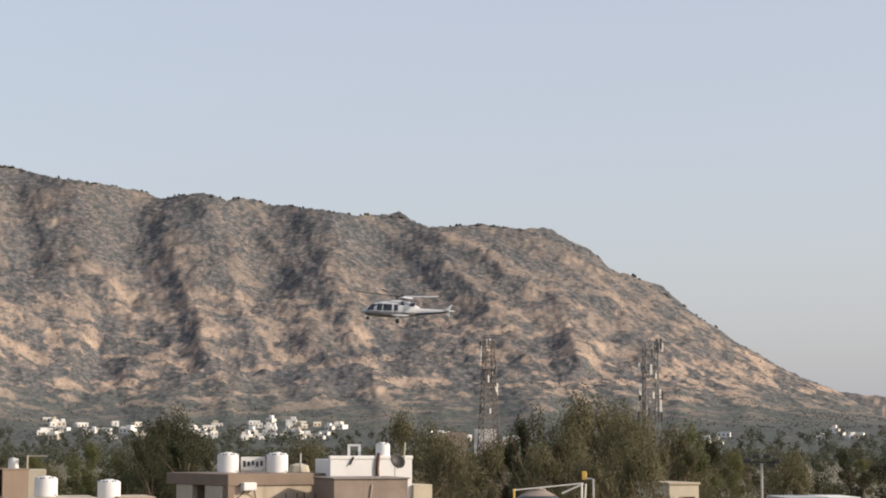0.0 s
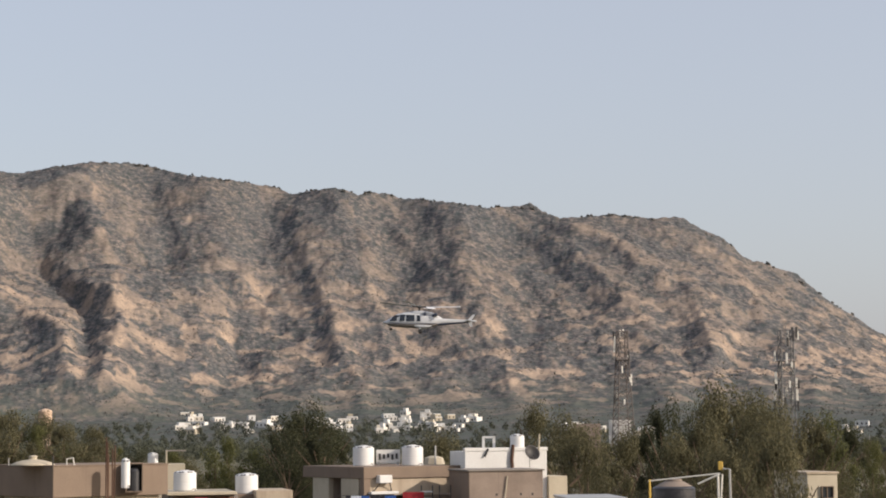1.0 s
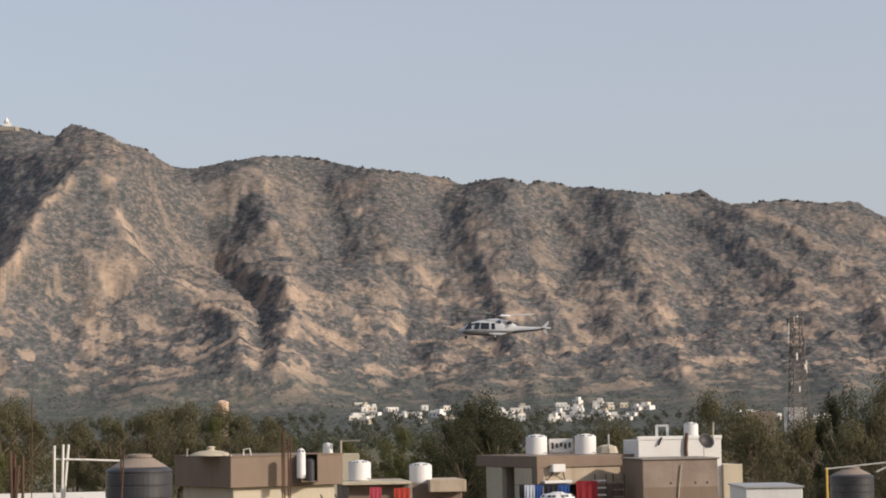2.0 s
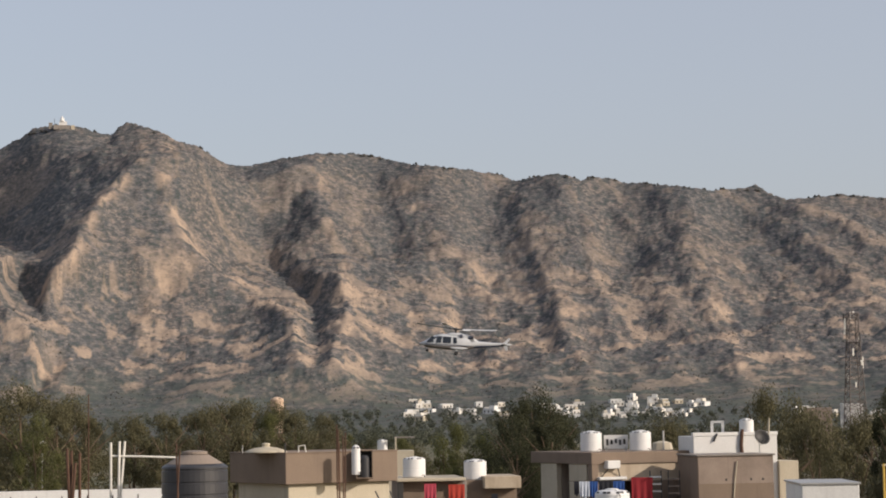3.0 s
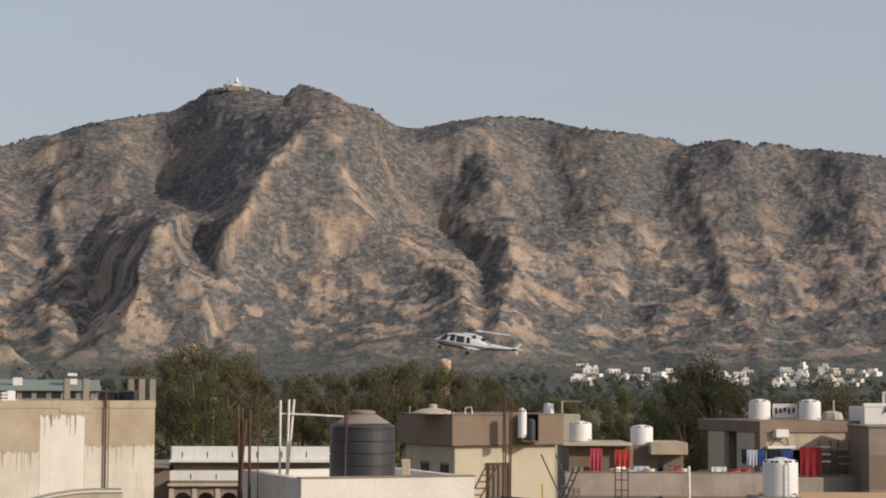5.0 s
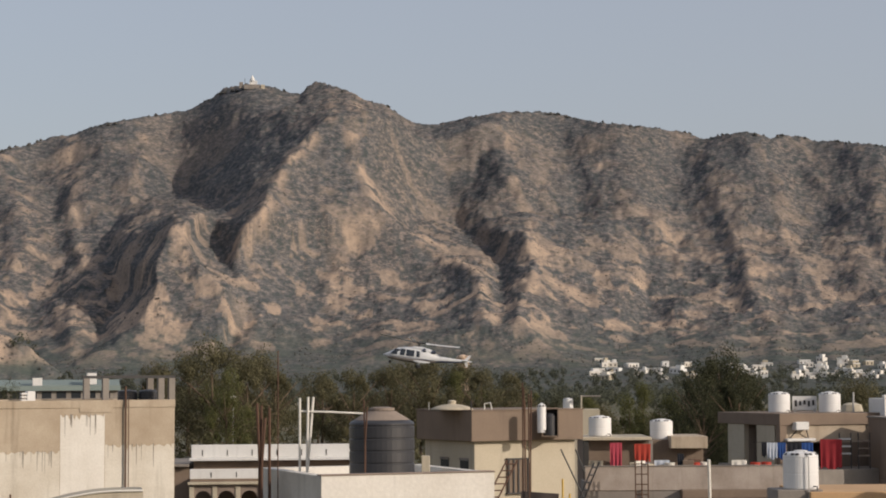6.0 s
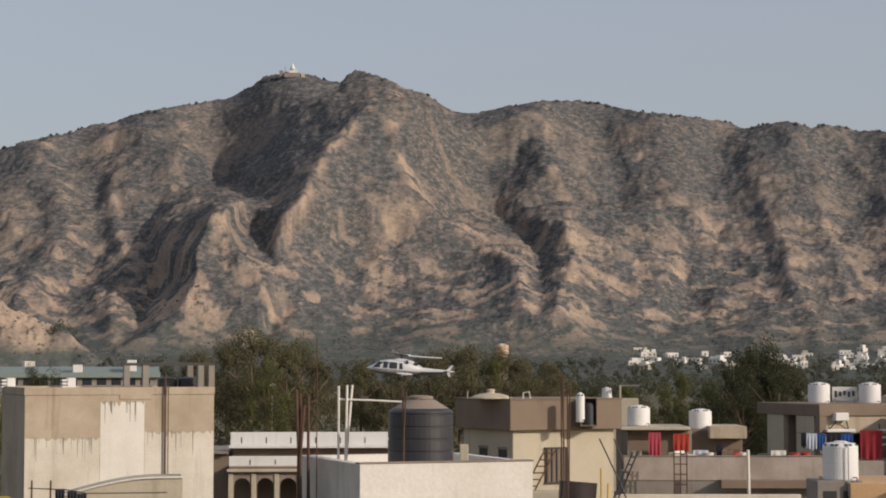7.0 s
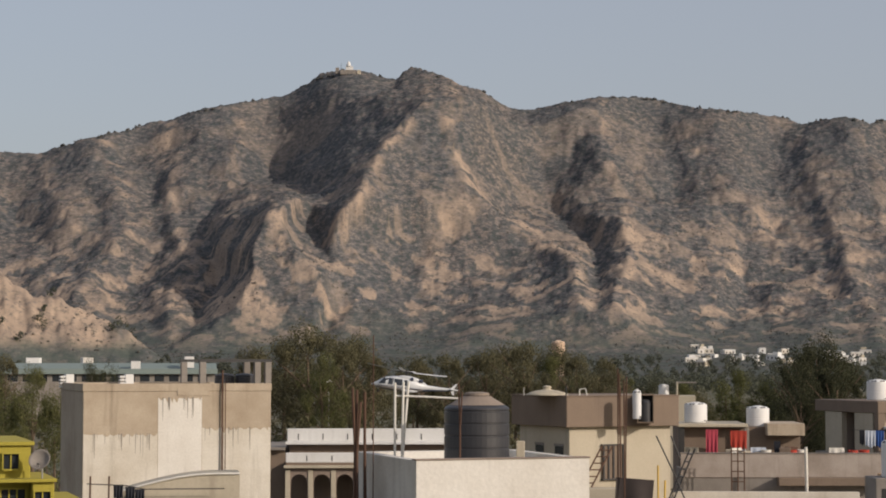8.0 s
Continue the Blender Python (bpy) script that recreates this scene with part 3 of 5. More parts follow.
for x0, x1, z, y, count in ((-3.5, -0.85, 9.37, -0.012, 16), (-0.75, 0.88, 10.72, -0.014, 12), (1.0, 3.5, 9.57, -0.012, 7)):
    bm = bmesh.new()
    for _ in range(count):
        x, w, h = rd.uniform(x0, x1), rd.uniform(0.008, 0.024), rd.uniform(0.12, 1.0)
        loft([[(x - w, y, z), (x + w, y, z), (x + w, y + 0.004, z), (x - w, y + 0.004, z)], [(x - 0.3 * w, y, z - h), (x + 0.3 * w, y, z - h), (x + 0.3 * w, y + 0.004, z - h), (x - 0.3 * w, y + 0.004, z - h)]], bm)
    tagged(part("drip_stains", bm, CEMENT, a, "dark rain drips"), kind="stuff")
    bm = bmesh.new()
    n = 26
    edge = [(x0 + (x1 - x0) * k / n, z - 0.03 - 0.10 * rd.random() * (k % 3)) for k in range(n + 1)]
    loft([[(x, y + 0.001, z + 0.02), (x, y + 0.001, zz), (x, y + 0.005, zz), (x, y + 0.005, z + 0.02)] for x, zz in edge], bm)
    part("plaster_edge", bm, BEIGE, a, "ragged plaster edge")
for x in (0.95, 3.10, 3.52):
    part("column", box(x - 0.12, x + 0.12, 0.02, 0.26, 11.24, 12.06, 0.01), CEMENT, a)
for x in (0.95, 3.52):
    part("column", box(x - 0.12, x + 0.12, 3.4, 3.64, 11.24, 12.06, 0.01), CEMENT, a)
part("beam", box(0.80, 3.66, 0.06, 0.16, 12.06, 12.17), IRON, a)
part("beam", box(0.80, 3.66, 3.46, 3.56, 12.06, 12.17), IRON, a)
part("roof_step", box(-0.05, 1.20, -0.03, 0.0, 10.78, 11.24), BEIGE, a)
for x, z1, r in ((1.68, 11.75, 0.035), (1.80, 11.3, 0.018)):
    part("drain_pipe", tube([(x, -0.10, 6.5), (x, -0.10, z1)], r, 8), RUST, a)
for b in (-8.04, -7.44):
    water_tank(site(b, 77.0, 10.96, 0), 0.39, 0.66, TANK_BLACK, "low black plastic roof tank between cement columns", "black roof tanks")

# ---- J: yellow house at the edge, with a dish ----
j = empty("yellow_house", site(-13.8, 60, 0, 6), "small bright yellow rendered house with dark windows", "house")
part("wall", box(-5.0, 0.26, 0, 5, 0, 9.55, 0.02), YELLOW, j)
part("roof_slab", box(-5.1, 0.36, -0.12, 5.1, 9.55, 9.66, 0.01), YELLOW, j)
part("annex", box(0.26, 0.90, -0.6, 3, 0, 8.48, 0.02), YELLOW, j)
part("annex_slab", box(-0.8, 0.96, -0.75, 3.1, 8.48, 8.58, 0.01), YELLOW, j)
part("porch", box(0.90, 1.75, -0.6, 3, 0, 7.95, 0.02), YELLOW, j)
window_in(j, -0.55, -0.10, 8.85, 9.3, -0.13, YELLOW)
window_in(j, 0.32, 0.78, 7.4, 8.2, -0.73, YELLOW)
window_in(j, -0.60, 0.10, 7.4, 8.25, -0.13, YELLOW, 2)
dish(site(-13.25, 59.4, 9.1, -20), 0.33, CEMENT, "pale grey satellite dish on a roof edge")

# ---- B: white rooftop with the big black tank ----
b_ = empty("white_house", site(-2.40, 38.8, 0, 18), "flat-roofed white plastered house with a side wall greyed for shade", "house")
part("wall", box(-0.03, 3.68, -0.03, 4.23, 0, 9.72), WHITEWASH, b_)
for x0, x1, y0, y1 in ((-0.03, 3.68, -0.03, 0.2), (-0.03, 0.2, 0.2, 4.0), (3.45, 3.68, 0.2, 4.0), (-0.03, 3.68, 4.0, 4.23)):
    part("parapet", box(x0, x1, y0, y1, 9.72, 10.08), WHITEWASH, b_)
part("coping", box(-0.05, 3.70, -0.05, 0.22, 10.08, 10.11, 0.008), PINKISH, b_, "worn brown coping line")
# duller sheet over the left wall imitates the shade on that side
part("side_shade", box(-0.038, -0.03, 0.0, 4.2, 0, 10.07), STAINED, b_, "side wall greyed for its shade")
water_tank(site(-0.66, 40.7, 9.73), 0.68, 1.66, TANK_BLACK, "large ribbed black plastic water tank with dusty lid", "black roof tanks", True)
part("valve_box", box(-0.09, 0.09, -0.1, 0.1, 0, 0.62, 0.01), CREAM, empty("meter_box", site(0.62, 41.9, 9.73), "small pale meter box with rusty face", "meter box"))
rebar_bundle(site(-1.13, 39.75, 9.73), (1.7, 1.6, 1.85), "short rusty rebar bundle beside the black tank", 0.03, 0.016)
rebar_bundle(site(-4.05, 41, 9.0), (2.35, 2.3, 2.5, 2.2, 2.4, 2.1, 2.45), "tall bundle of rusty reinforcing bars", 0.13, 0.030)
rebar_bundle(site(-3.70, 41, 9.0), (3.6,), "single tall thin rusty bar", 0.01, 0.012)
pf = empty("water_pipes", site(-2.88, 41.5, 9.0), "crossed white water pipes with a long horizontal run", "pipes")
for pts in ([(-0.13, 0, 0), (-0.13, 0, 2.6)], [(-0.05, 0.05, 0), (0.16, 0.05, 2.62)], [(0.0, -0.05, 0), (0.05, -0.05, 2.62)]):
    part("pipe", tube(pts, 0.026, 8), PIPE, pf)
part("pipe", tube([(-0.14, 0, 2.32), (0.5, 0, 2.30), (1.25, 0.1, 2.26)], 0.020, 8), PIPE, pf)

# ---- tarpaulin shade and line in front ----
tp = empty("canopy_frame", site(-9.35, 42, 8.0), "low curved cloth canopy over a bent pipe frame", "canopy")
n = 14
arc = [(-1.2 + 2.5 * k / n, 1.28 + 0.36 * math.sin(min(1, (k / n) * 1.25) * math.pi / 2)) for k in range(n + 1)]
bm = bmesh.new()
loft([[(x, y, z + dz) for y, dz in ((-0.02, 0), (1.4, 0.02), (1.4, -0.02), (-0.02, -0.03))] for x, z in arc], bm)
part("cloth", bm, CREAM, tp)
part("end_cloth", loft([[(x, -0.03, z - 0.02), (x, -0.03, 0), (x, -0.02, 0), (x, -0.02, z - 0.02)] for x, z in arc]), CREAM, tp)
part("pipe", tube([(x, -0.05, z + 0.02) for x, z in arc], 0.022, 8), PIPE, tp)
for x in (-1.86, -1.47, 0.97):
    part("pole", tube([(x, 0, 0), (x + 0.02, 0, 1.62 if x < 0 else 1.45)], 0.02, 6), RUST, tp)
for k, x in enumerate((-1.35, -1.1, -0.9)):
    tagged(part("dark_rag", cloth(bmesh.new(), x, x + 0.20, 9.16 - 0.06 * k, 9.46 - 0.05 * k, -0.1), NAVY, at=site(-9.35, 41.8)), "small dark cloth drying on a line", "laundry", "laundry on the line")

tagged(part("rag_line", tube([(-1.9, -0.1, 9.48), (-1.1, -0.1, 9.44), (-0.7, -0.1, 9.36), (0.97, -0.1, 9.36)], 0.012, 5), IRON, at=site(-9.35, 41.8)), "thin dark line tied between canopy poles", "washing line")
lo = empty("low_roof_house", site(-9.35, 41.4, 0, 0), "plain cement flat-roofed house under a canopy", "house")
part("wall", box(-2.4, 1.9, -0.3, 3.2, 0, 7.9, 0.02), CEMENT, lo)
part("roof_slab", box(-2.5, 2.0, -0.4, 3.3, 7.9, 8.0, 0.01), CEMENT, lo)
lo = empty("unfinished_house", site(4.2, 60.5, 0, 0), "unfinished cement house with starter bars", "house")
part("wall", box(-1.4, 1.6, 0, 14.5, 0, 6.1, 0.02), CEMENT, lo)
part("roof_slab", box(-1.5, 1.7, -0.1, 14.6, 6.1, 6.2, 0.01), CEMENT, lo)
lo = empty("low_cement_house", site(-3.6, 40.0, 0, 0), "low bare cement house with starter bars", "house")
part("wall", box(-0.9, 1.0, 0, 3.5, 0, 8.9, 0.02), CEMENT, lo)
part("roof_slab", box(-1.0, 1.05, -0.1, 3.6, 8.9, 9.0, 0.01), CEMENT, lo)

# ---- C: long white balustraded building with arches ----
c_ = empty("arcaded_building", site(-4.04, 100, 0, 0), "long white two-tier building with parapets and brown arches", "building")
part("wall", box(-3.75, 7, 2.2, 9, 0, 7.8, 0.02), BROWN, c_)
part("upper_parapet", box(-3.85, 7.1, 2.0, 2.25, 7.95, 8.62, 0.02), WHITE_WALL, c_)
part("cornice", box(-3.95, 7.2, 1.7, 2.2, 7.80, 7.95, 0.02), WHITE_WALL, c_)
part("lower_roof", box(-3.85, 7.1, 0, 2.2, 6.80, 6.96, 0.02), BROWN, c_)
part("lower_parapet", box(-3.85, 7.1, 0.0, 0.22, 6.96, 7.46, 0.02), WHITE_WALL, c_)
part("cornice", box(-3.95, 7.2, -0.25, 0.0, 6.68, 6.82, 0.02), CREAM, c_)
for k in range(8):
    x = -3.3 + 1.28 * k
    part("drain_slot", box(x, x + 0.05, 1.985, 2.0, 8.05, 8.35), DARK, c_)
    part("drain_slot", box(x + 0.5, x + 0.55, -0.015, 0.0, 7.05, 7.3), DARK, c_)
for k in range(9):
    x = -3.75 + 1.165 * k
    part("arch", arch_panel(x, x + 1.165, 4.6, 6.68, 0.0, 0.25, x + 0.58, 0.42, 5.95), PINKISH, c_)
    part("column", box(x - 0.12, x + 0.12, -0.06, 0.0, 4.6, 6.6, 0.01), CREAM, c_)
part("base", box(-3.85, 7.1, -0.3, 0.25, 0, 4.6, 0.02), CREAM, c_)
part("side_wing", box(-5.6, -3.95, 2.3, 9, 0, 7.5, 0.02), BROWN, c_)
part("wing_slab", box(-5.7, -3.95, 1.9, 9.1, 7.5, 7.66, 0.02), CEMENT, c_)

# ---- D: brown house with a small dome ----
d_ = empty("brown_house", site(1.97, 80, 0, 30), "flat-roofed house with brown parapet band over cream walls", "house")
part("upper_band", box(0, 5.45, 0, 4.75, 9.40, 10.65, 0.02), BROWN, d_)
side = Matrix(((0, 1, 0, 0.28), (-1, 0, 0, 0), (0, 0, 1, 0), (0, 0, 0, 1)))
part("wall", box(0.28, 5.2, 0.28, 4.5, 0, 9.40, 0.02), CREAM, d_)
part("coping", box(-0.03, 5.48, -0.03, 4.78, 10.65, 10.70, 0.01), BROWN, d_)
for y in (0.75, 2.4):
    w = part("window", box(0.262, 0.28, y, y + 0.7, 8.15, 8.65), GLASSY, d_)
    part("frame", box(0.25, 0.262, y - 0.05, y + 0.75, 8.60, 8.70), CEMENT, w)
sw = part("window", box(1.82, 2.80, 0.20, 0.28, 7.25, 8.62), BROWN, d_, "brown slatted shutter window")
for k in range(5):
    part("slat", box(1.84 + 0.235 * k, 1.90 + 0.235 * k, 0.15, 0.20, 7.25, 8.62), IRON, sw)
for z in (7.20, 8.62):
    part("frame", box(1.78, 2.84, 0.14, 0.28, z, z + 0.06), IRON, sw)
wl_ = empty("wooden_ladder", site(2.75, 79.3, 0, 12), "thin brown wooden ladder leaning on a wall", "ladder")
for dx in (0.0, 0.45):
    part("rail", tube([(-0.6 + dx, -0.3, 7.05), (0.40 + dx, 0.25, 8.67)], 0.035, 6), RUST, wl_)
for k in range(6):
    u = 0.1 + 0.16 * k
    part("rung", tube([(-0.6 + u, -0.3 + 0.55 * u, 7.05 + 1.62 * u), (-0.15 + u, -0.3 + 0.55 * u, 7.05 + 1.62 * u)], 0.028, 6), RUST, wl_)
lr = empty("ledge_roof", site(2.7, 78.3, 0, 0), "low cement roof below a ladder", "roof")
part("slab", box(-1.5, 1.6, 0, 1.3, 0, 7.02, 0.02), CREAM, lr)
tagged(part("roof_dome", lathe([(0.90, 0), (0.86, 0.05), (0.70, 0.13), (0.45, 0.20), (0.17, 0.24), (0.15, 0.30), (0.20, 0.35), (0.10, 0.40), (0, 0.41)], 24), CREAM, at=site(1.40, 81.4, 10.69), smooth=True), "low cream roof dome with a small finial", "dome")
rp = empty("roof_pipes", site(2.35, 80.6, 10.69), "small bent water pipes on a parapet", "pipes")
part("pipe", tube([(0, 0, 0), (0, 0, 0.25), (0.25, 0, 0.30), (0.3, 0, 0)], 0.03, 6), PIPE, rp)
part("pipe", tube([(-0.55, 0, 0), (-0.55, 0, 0.38)], 0.03, 6), IRON, rp)
part("pipe", tube([(-2.3, 0.3, 0), (-2.3, 0.3, 0.32)], 0.02, 6), STEEL, rp)
nk = empty("tank_niche", site(4.27, 81.1, 9.55, 0), "dark open niche holding a black tank", "niche")
for x0, x1, z0, z1 in ((-0.36, -0.30, 0, 1.2), (0.30, 0.36, 0, 1.2), (-0.30, 0.30, 1.14, 1.2), (-0.30, 0.30, 0, 0.06)):
    part("niche_frame", box(x0, x1, 0, 0.9, z0, z1, 0.01), BROWN, nk)
# near-black sheet gives the recess its shade by colour
part("back_panel", box(-0.30, 0.30, 0.5, 0.54, 0.06, 1.14), DARK, nk)
part("inner_tank", lathe([(0.26, 0.06), (0.26, 0.85), (0.20, 0.95), (0.08, 1.0), (0, 1.0)], 20), TANK_BLACK, nk, "black tank inside", at=pose(0, 0.24, 0))
water_tank(site(4.02, 80.4, 9.75), 0.18, 1.2, TANK_WHITE, "narrow white plastic roof tank", "white roof tanks")
rebar_bundle(site(3.55, 62, 6.2), (5.65, 5.5, 5.3, 5.1, 5.4), "tall column starter of rusty bars", 0.20, 0.022)
for k, (b, z, l) in enumerate(((4.62, 6.2, 2.4), (4.78, 6.2, 1.9))):
    yp = empty("yellow_rod", site(b, 66, z), "thin yellow painted upright rod", "rod", "yellow rods")
    part("rod", tube([(0, 0, 0), (0.05 * k, 0, l)], 0.035, 6), YELLOW_PIPE, yp)

# ---- iron stair by the brown house ----
ir = empty("iron_stair", site(5.0, 74, 6.2, 0), "dark iron outdoor stair with diagonal struts", "stair")
for p, q in (((-0.4, 0, 0), (0.7, 0, 2.6)), ((-0.2, 0.5, 0), (0.9, 0.5, 2.6)), ((-0.55, 0, 3.1), (0.15, 0, 1.6)), ((0.0, 0, 3.1), (0.35, 0, 2.2)), ((0.15, 0, 1.6), (0.8, 0, 0.0))):
    part("strut", tube([p, q], 0.03, 6), IRON, ir)
for k in range(9):
    x, z = -0.36 + 0.12 * k, 0.15 + 0.28 * k
    part("tread", box(x, x + 0.22, 0, 0.5, z, z + 0.03), IRON, ir)

# ---- E: low terrace with two white tanks and washing ----
e_ = empty("terrace_house", site(6.54, 90, 0, 6), "low brown terrace house with slab roof and grey parapet", "house")
part("wall", box(-1.95, 3.6, 1.2, 5, 0, 9.10, 0.02), BROWN, e_)
part("slab", box(-2.05, 1.15, 0.6, 5, 9.10, 9.25, 0.02), CREAM, e_)
part("slab", box(2.0, 3.7, 0.4, 4, 8.72, 9.28, 0.02), BEIGE, e_)
part("column", box(-2.0, -1.75, 0.7, 0.95, 7.3, 9.1, 0.01), DARK, e_)
part("column", box(1.0, 1.2, 0.7, 0.9, 7.3, 9.1, 0.01), CEMENT, e_)
part("terrace_floor", box(-2.1, 6.9, -1.2, 1.2, 0, 7.3, 0.02), CEMENT, e_)
part("parapet", box(-2.1, 6.9, -1.25, -1.05, 6.9, 7.98, 0.02), WORN, e_)
part("ledge", box(2.2, 6.95, -1.9, -1.25, 6.58, 6.95, 0.02), BROWN, e_)
part("coping", box(-2.14, 6.94, -1.29, -1.01, 7.98, 8.02, 0.01), CEMENT, e_)
part("lower_parapet", box(-2.6, 5.5, -3.4, -3.2, 0, 6.42, 0.02), STAINED, e_)
part("lower_floor", box(-2.6, 5.5, -3.2, -1.25, 0, 6.05, 0.02), CEMENT, e_)
for b, lab in ((5.72, "white plastic roof tank on a slab, bulging sides"), (7.50, "white plastic roof tank with dark lid marks")):
    water_tank(site(b, 92.2, 9.26 if b < 6 else 9.1), 0.53, 0.95, TANK_WHITE, lab, "white roof tanks")
# near-black block: the shade below the tank is put into its colour
part("support", box(-0.55, 0.55, -0.5, 0.5, 0, 1.55, 0.02), DARK, empty("tank_stand", site(7.50, 92.2, 7.5), "stand under a roof tank, near-black to imitate shade", "stand"))
for b, w, z0, z1, mt, nm, lab in ((6.18, 0.55, 7.7, 9.0, PINK, "pink_sheet", "bright pink-red sheet hung to dry"), (6.95, 0.75, 8.1, 8.95, REDORANGE, "red_shirt", "orange-red shirt hung to dry"),
                                 (7.05, 0.3, 7.5, 8.1, PALE, "pale_towel", "small pale towel over a parapet"), (7.5, 0.25, 7.5, 8.0, CREAM, "cream_towel", "small cream towel over a parapet"), (8.05, 0.3, 7.7, 8.5, NAVY, "dark_trousers", "dark trousers hung to dry")):
    hung(site(b, 90.3), -w / 2, w / 2, z0, z1, mt, nm, lab)
rc = random.Random(3)
for k in range(14):
    x = rc.uniform(-1.6, 6.4)
    kind = k % 3
    m = site(6.54, 90, 0, 6) @ pose(x, rc.uniform(-0.8, 0.5), 7.3, 0, 0, rc.uniform(-40, 40))
    if kind == 0:
        cr = empty("crate", m, "old wooden crate on a terrace", "crate", "terrace clutter")
        part("sides", box(-0.25, 0.25, -0.2, 0.2, 0, rc.uniform(0.6, 0.95), 0.02), rc.choice((BROWN, RUST, CREAM)), cr)
    elif kind == 1:
        cr = empty("bucket", m, "plastic bucket standing on a terrace", "bucket", "terrace clutter")
        part("pail", lathe([(0.16, 0), (0.24, 0.8), (0.21, 0.8), (0.13, 0.05)], 14), rc.choice((PALE, REDORANGE, PIPE)), cr)
    else:
        cr = empty("washing_heap", m, "heap of pale washing over a trestle", "laundry", "terrace clutter")
        part("cloth", cloth(bmesh.new(), -0.35, 0.35, 0.0, 0.9, 0, 2, 0.12), rc.choice((CREAM, PALE, PINKISH, PIPE)), cr)
ld = empty("rebar_ladder", site(6.92, 87.6, 6.05, 0), "welded rebar ladder frame standing upright", "ladder")
for x in (-0.28, 0.0, 0.28):
    part("rail", tube([(x, 0, 0), (x, 0, 2.3)], 0.03, 6), RUST, ld)
for k in range(5):
    part("rung", tube([(-0.3, 0, 0.3 + 0.45 * k), (0.3, 0, 0.3 + 0.45 * k)], 0.025, 6), RUST, ld)
tagged(part("fence_post", tube([(0, 0, 0), (-0.03, 0, 2.3)], 0.07, 8), PIPE, at=site(8.88, 87.5, 6.05)), "pale weathered upright post", "post")

# ---- F: flat brown house with white columns and white tanks ----
f_ = empty("column_house", site(10.9, 98, 0, 30), "brown flat-roofed house with pale columns and deep shaded porch", "house")
part("roof_band", box(0, 5.8, 0, 6.4, 9.58, 10.17, 0.02), BROWN, f_)
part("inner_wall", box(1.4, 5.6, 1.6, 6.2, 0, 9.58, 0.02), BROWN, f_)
part("floor", box(0, 5.8, -2.7, 6.4, 0, 7.5, 0.02), CEMENT, f_)
for y0, y1 in ((3.7, 5.4), (0.6, 2.4)):
    part("column", box(0.05, 0.35, y0, y1, 7.5, 9.58, 0.015), CREAM, f_)
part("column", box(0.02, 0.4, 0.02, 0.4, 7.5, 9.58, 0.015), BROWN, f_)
part("porch_wall", box(0.4, 5.7, 0.10, 0.35, 8.7, 9.58, 0.015), BEIGE, f_)
# below the beige, brown colour stands in for the porch shade
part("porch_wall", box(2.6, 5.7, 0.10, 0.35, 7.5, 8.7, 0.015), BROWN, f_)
part("ledge", box(0.3, 1.9, -0.25, 0.10, 8.80, 8.94, 0.02), WHITE_WALL, f_)
part("wall_cistern", box(0.75, 1.5, -0.3, 0.10, 9.35, 9.75, 0.03), WHITE_WALL, f_, "white box on the wall")
for x in (0.85, 1.4):
    part("bracket", tube([(x, -0.2, 9.35), (x + 0.25 * (1 if x > 1 else -1), 0.05, 8.95)], 0.03, 6), IRON, f_)
for b in (10.90, 12.33):
    water_tank(site(b, 101.6, 10.17), 0.55, 1.05, TANK_WHITE, "white plastic roof tank with ribbed sides and lid", "white roof tanks")
stt = empty("roof_clutter", site(11.62, 101.8, 10.17), "low white plank stand with bric-a-brac between tanks", "stand")
part("board", box(-0.62, 0.62, -0.05, 0.02, 0.10, 0.82, 0.01), WHITE_WALL, stt)
for k in range(5):
    part("bar", box(-0.5 + 0.22 * k, -0.38 + 0.22 * k, -0.08, -0.05, 0.30 + 0.05 * (k % 3), 0.62 - 0.04 * (k % 2)), IRON, stt)
part("leg", box(-0.55, -0.45, -0.05, 0.15, 0, 0.2), STEEL, stt)
part("leg", box(0.45, 0.55, -0.05, 0.15, 0, 0.2), STEEL, stt)
for b, w, z0, z1, mt, nm, lab in ((10.45, 0.25, 8.1, 8.80, NAVY, "dark_shirt", "black shirt on a washing line"), (10.68, 0.5, 8.0, 8.80, PALE, "pale_shirt", "pale blue-white shirt on a washing line"), (10.95, 0.4, 8.0, 8.80, BLUE, "blue_shirt", "blue shirt on a washing line"),
                                 (11.30, 0.7, 8.15, 8.80, NAVY, "dark_sheet", "dark sheet on a washing line"), (11.68, 0.55, 8.1, 8.80, BLUE, "blue_towel", "bright blue towel on a washing line"), (12.35, 1.05, 7.5, 8.95, RED, "red_sheet", "deep red sheet hung to dry")):
    hung(site(b, 96.8), -w / 2, w / 2, z0, z1, mt, nm, lab)
tagged(part("washing_line", tube([(-1.6, 0, 8.81), (0, 0, 8.80), (1.2, 0, 8.80), (3.0, 0, 8.92)], 0.014, 5), IRON, at=site(11.1, 96.8)), "thin dark washing line between posts", "washing line")
rk = empty("shelf_rack", site(12.85, 97.5, 7.5), "open iron rack with white shelves", "rack")
for x in (-0.45, 0.1, 0.45, 1.0):
    part("post", box(x - 0.03, x + 0.03, 0, 0.06, 0, 1.75), IRON, rk)
for z in (0.7, 1.05, 1.4):
    part("shelf", box(-0.5, 0.1, -0.1, 0.3, z, z + 0.07), WHITE_WALL, rk)
    part("shelf", box(0.45, 1.0, -0.1, 0.3, z - 0.1, z - 0.03), PINKISH, rk)

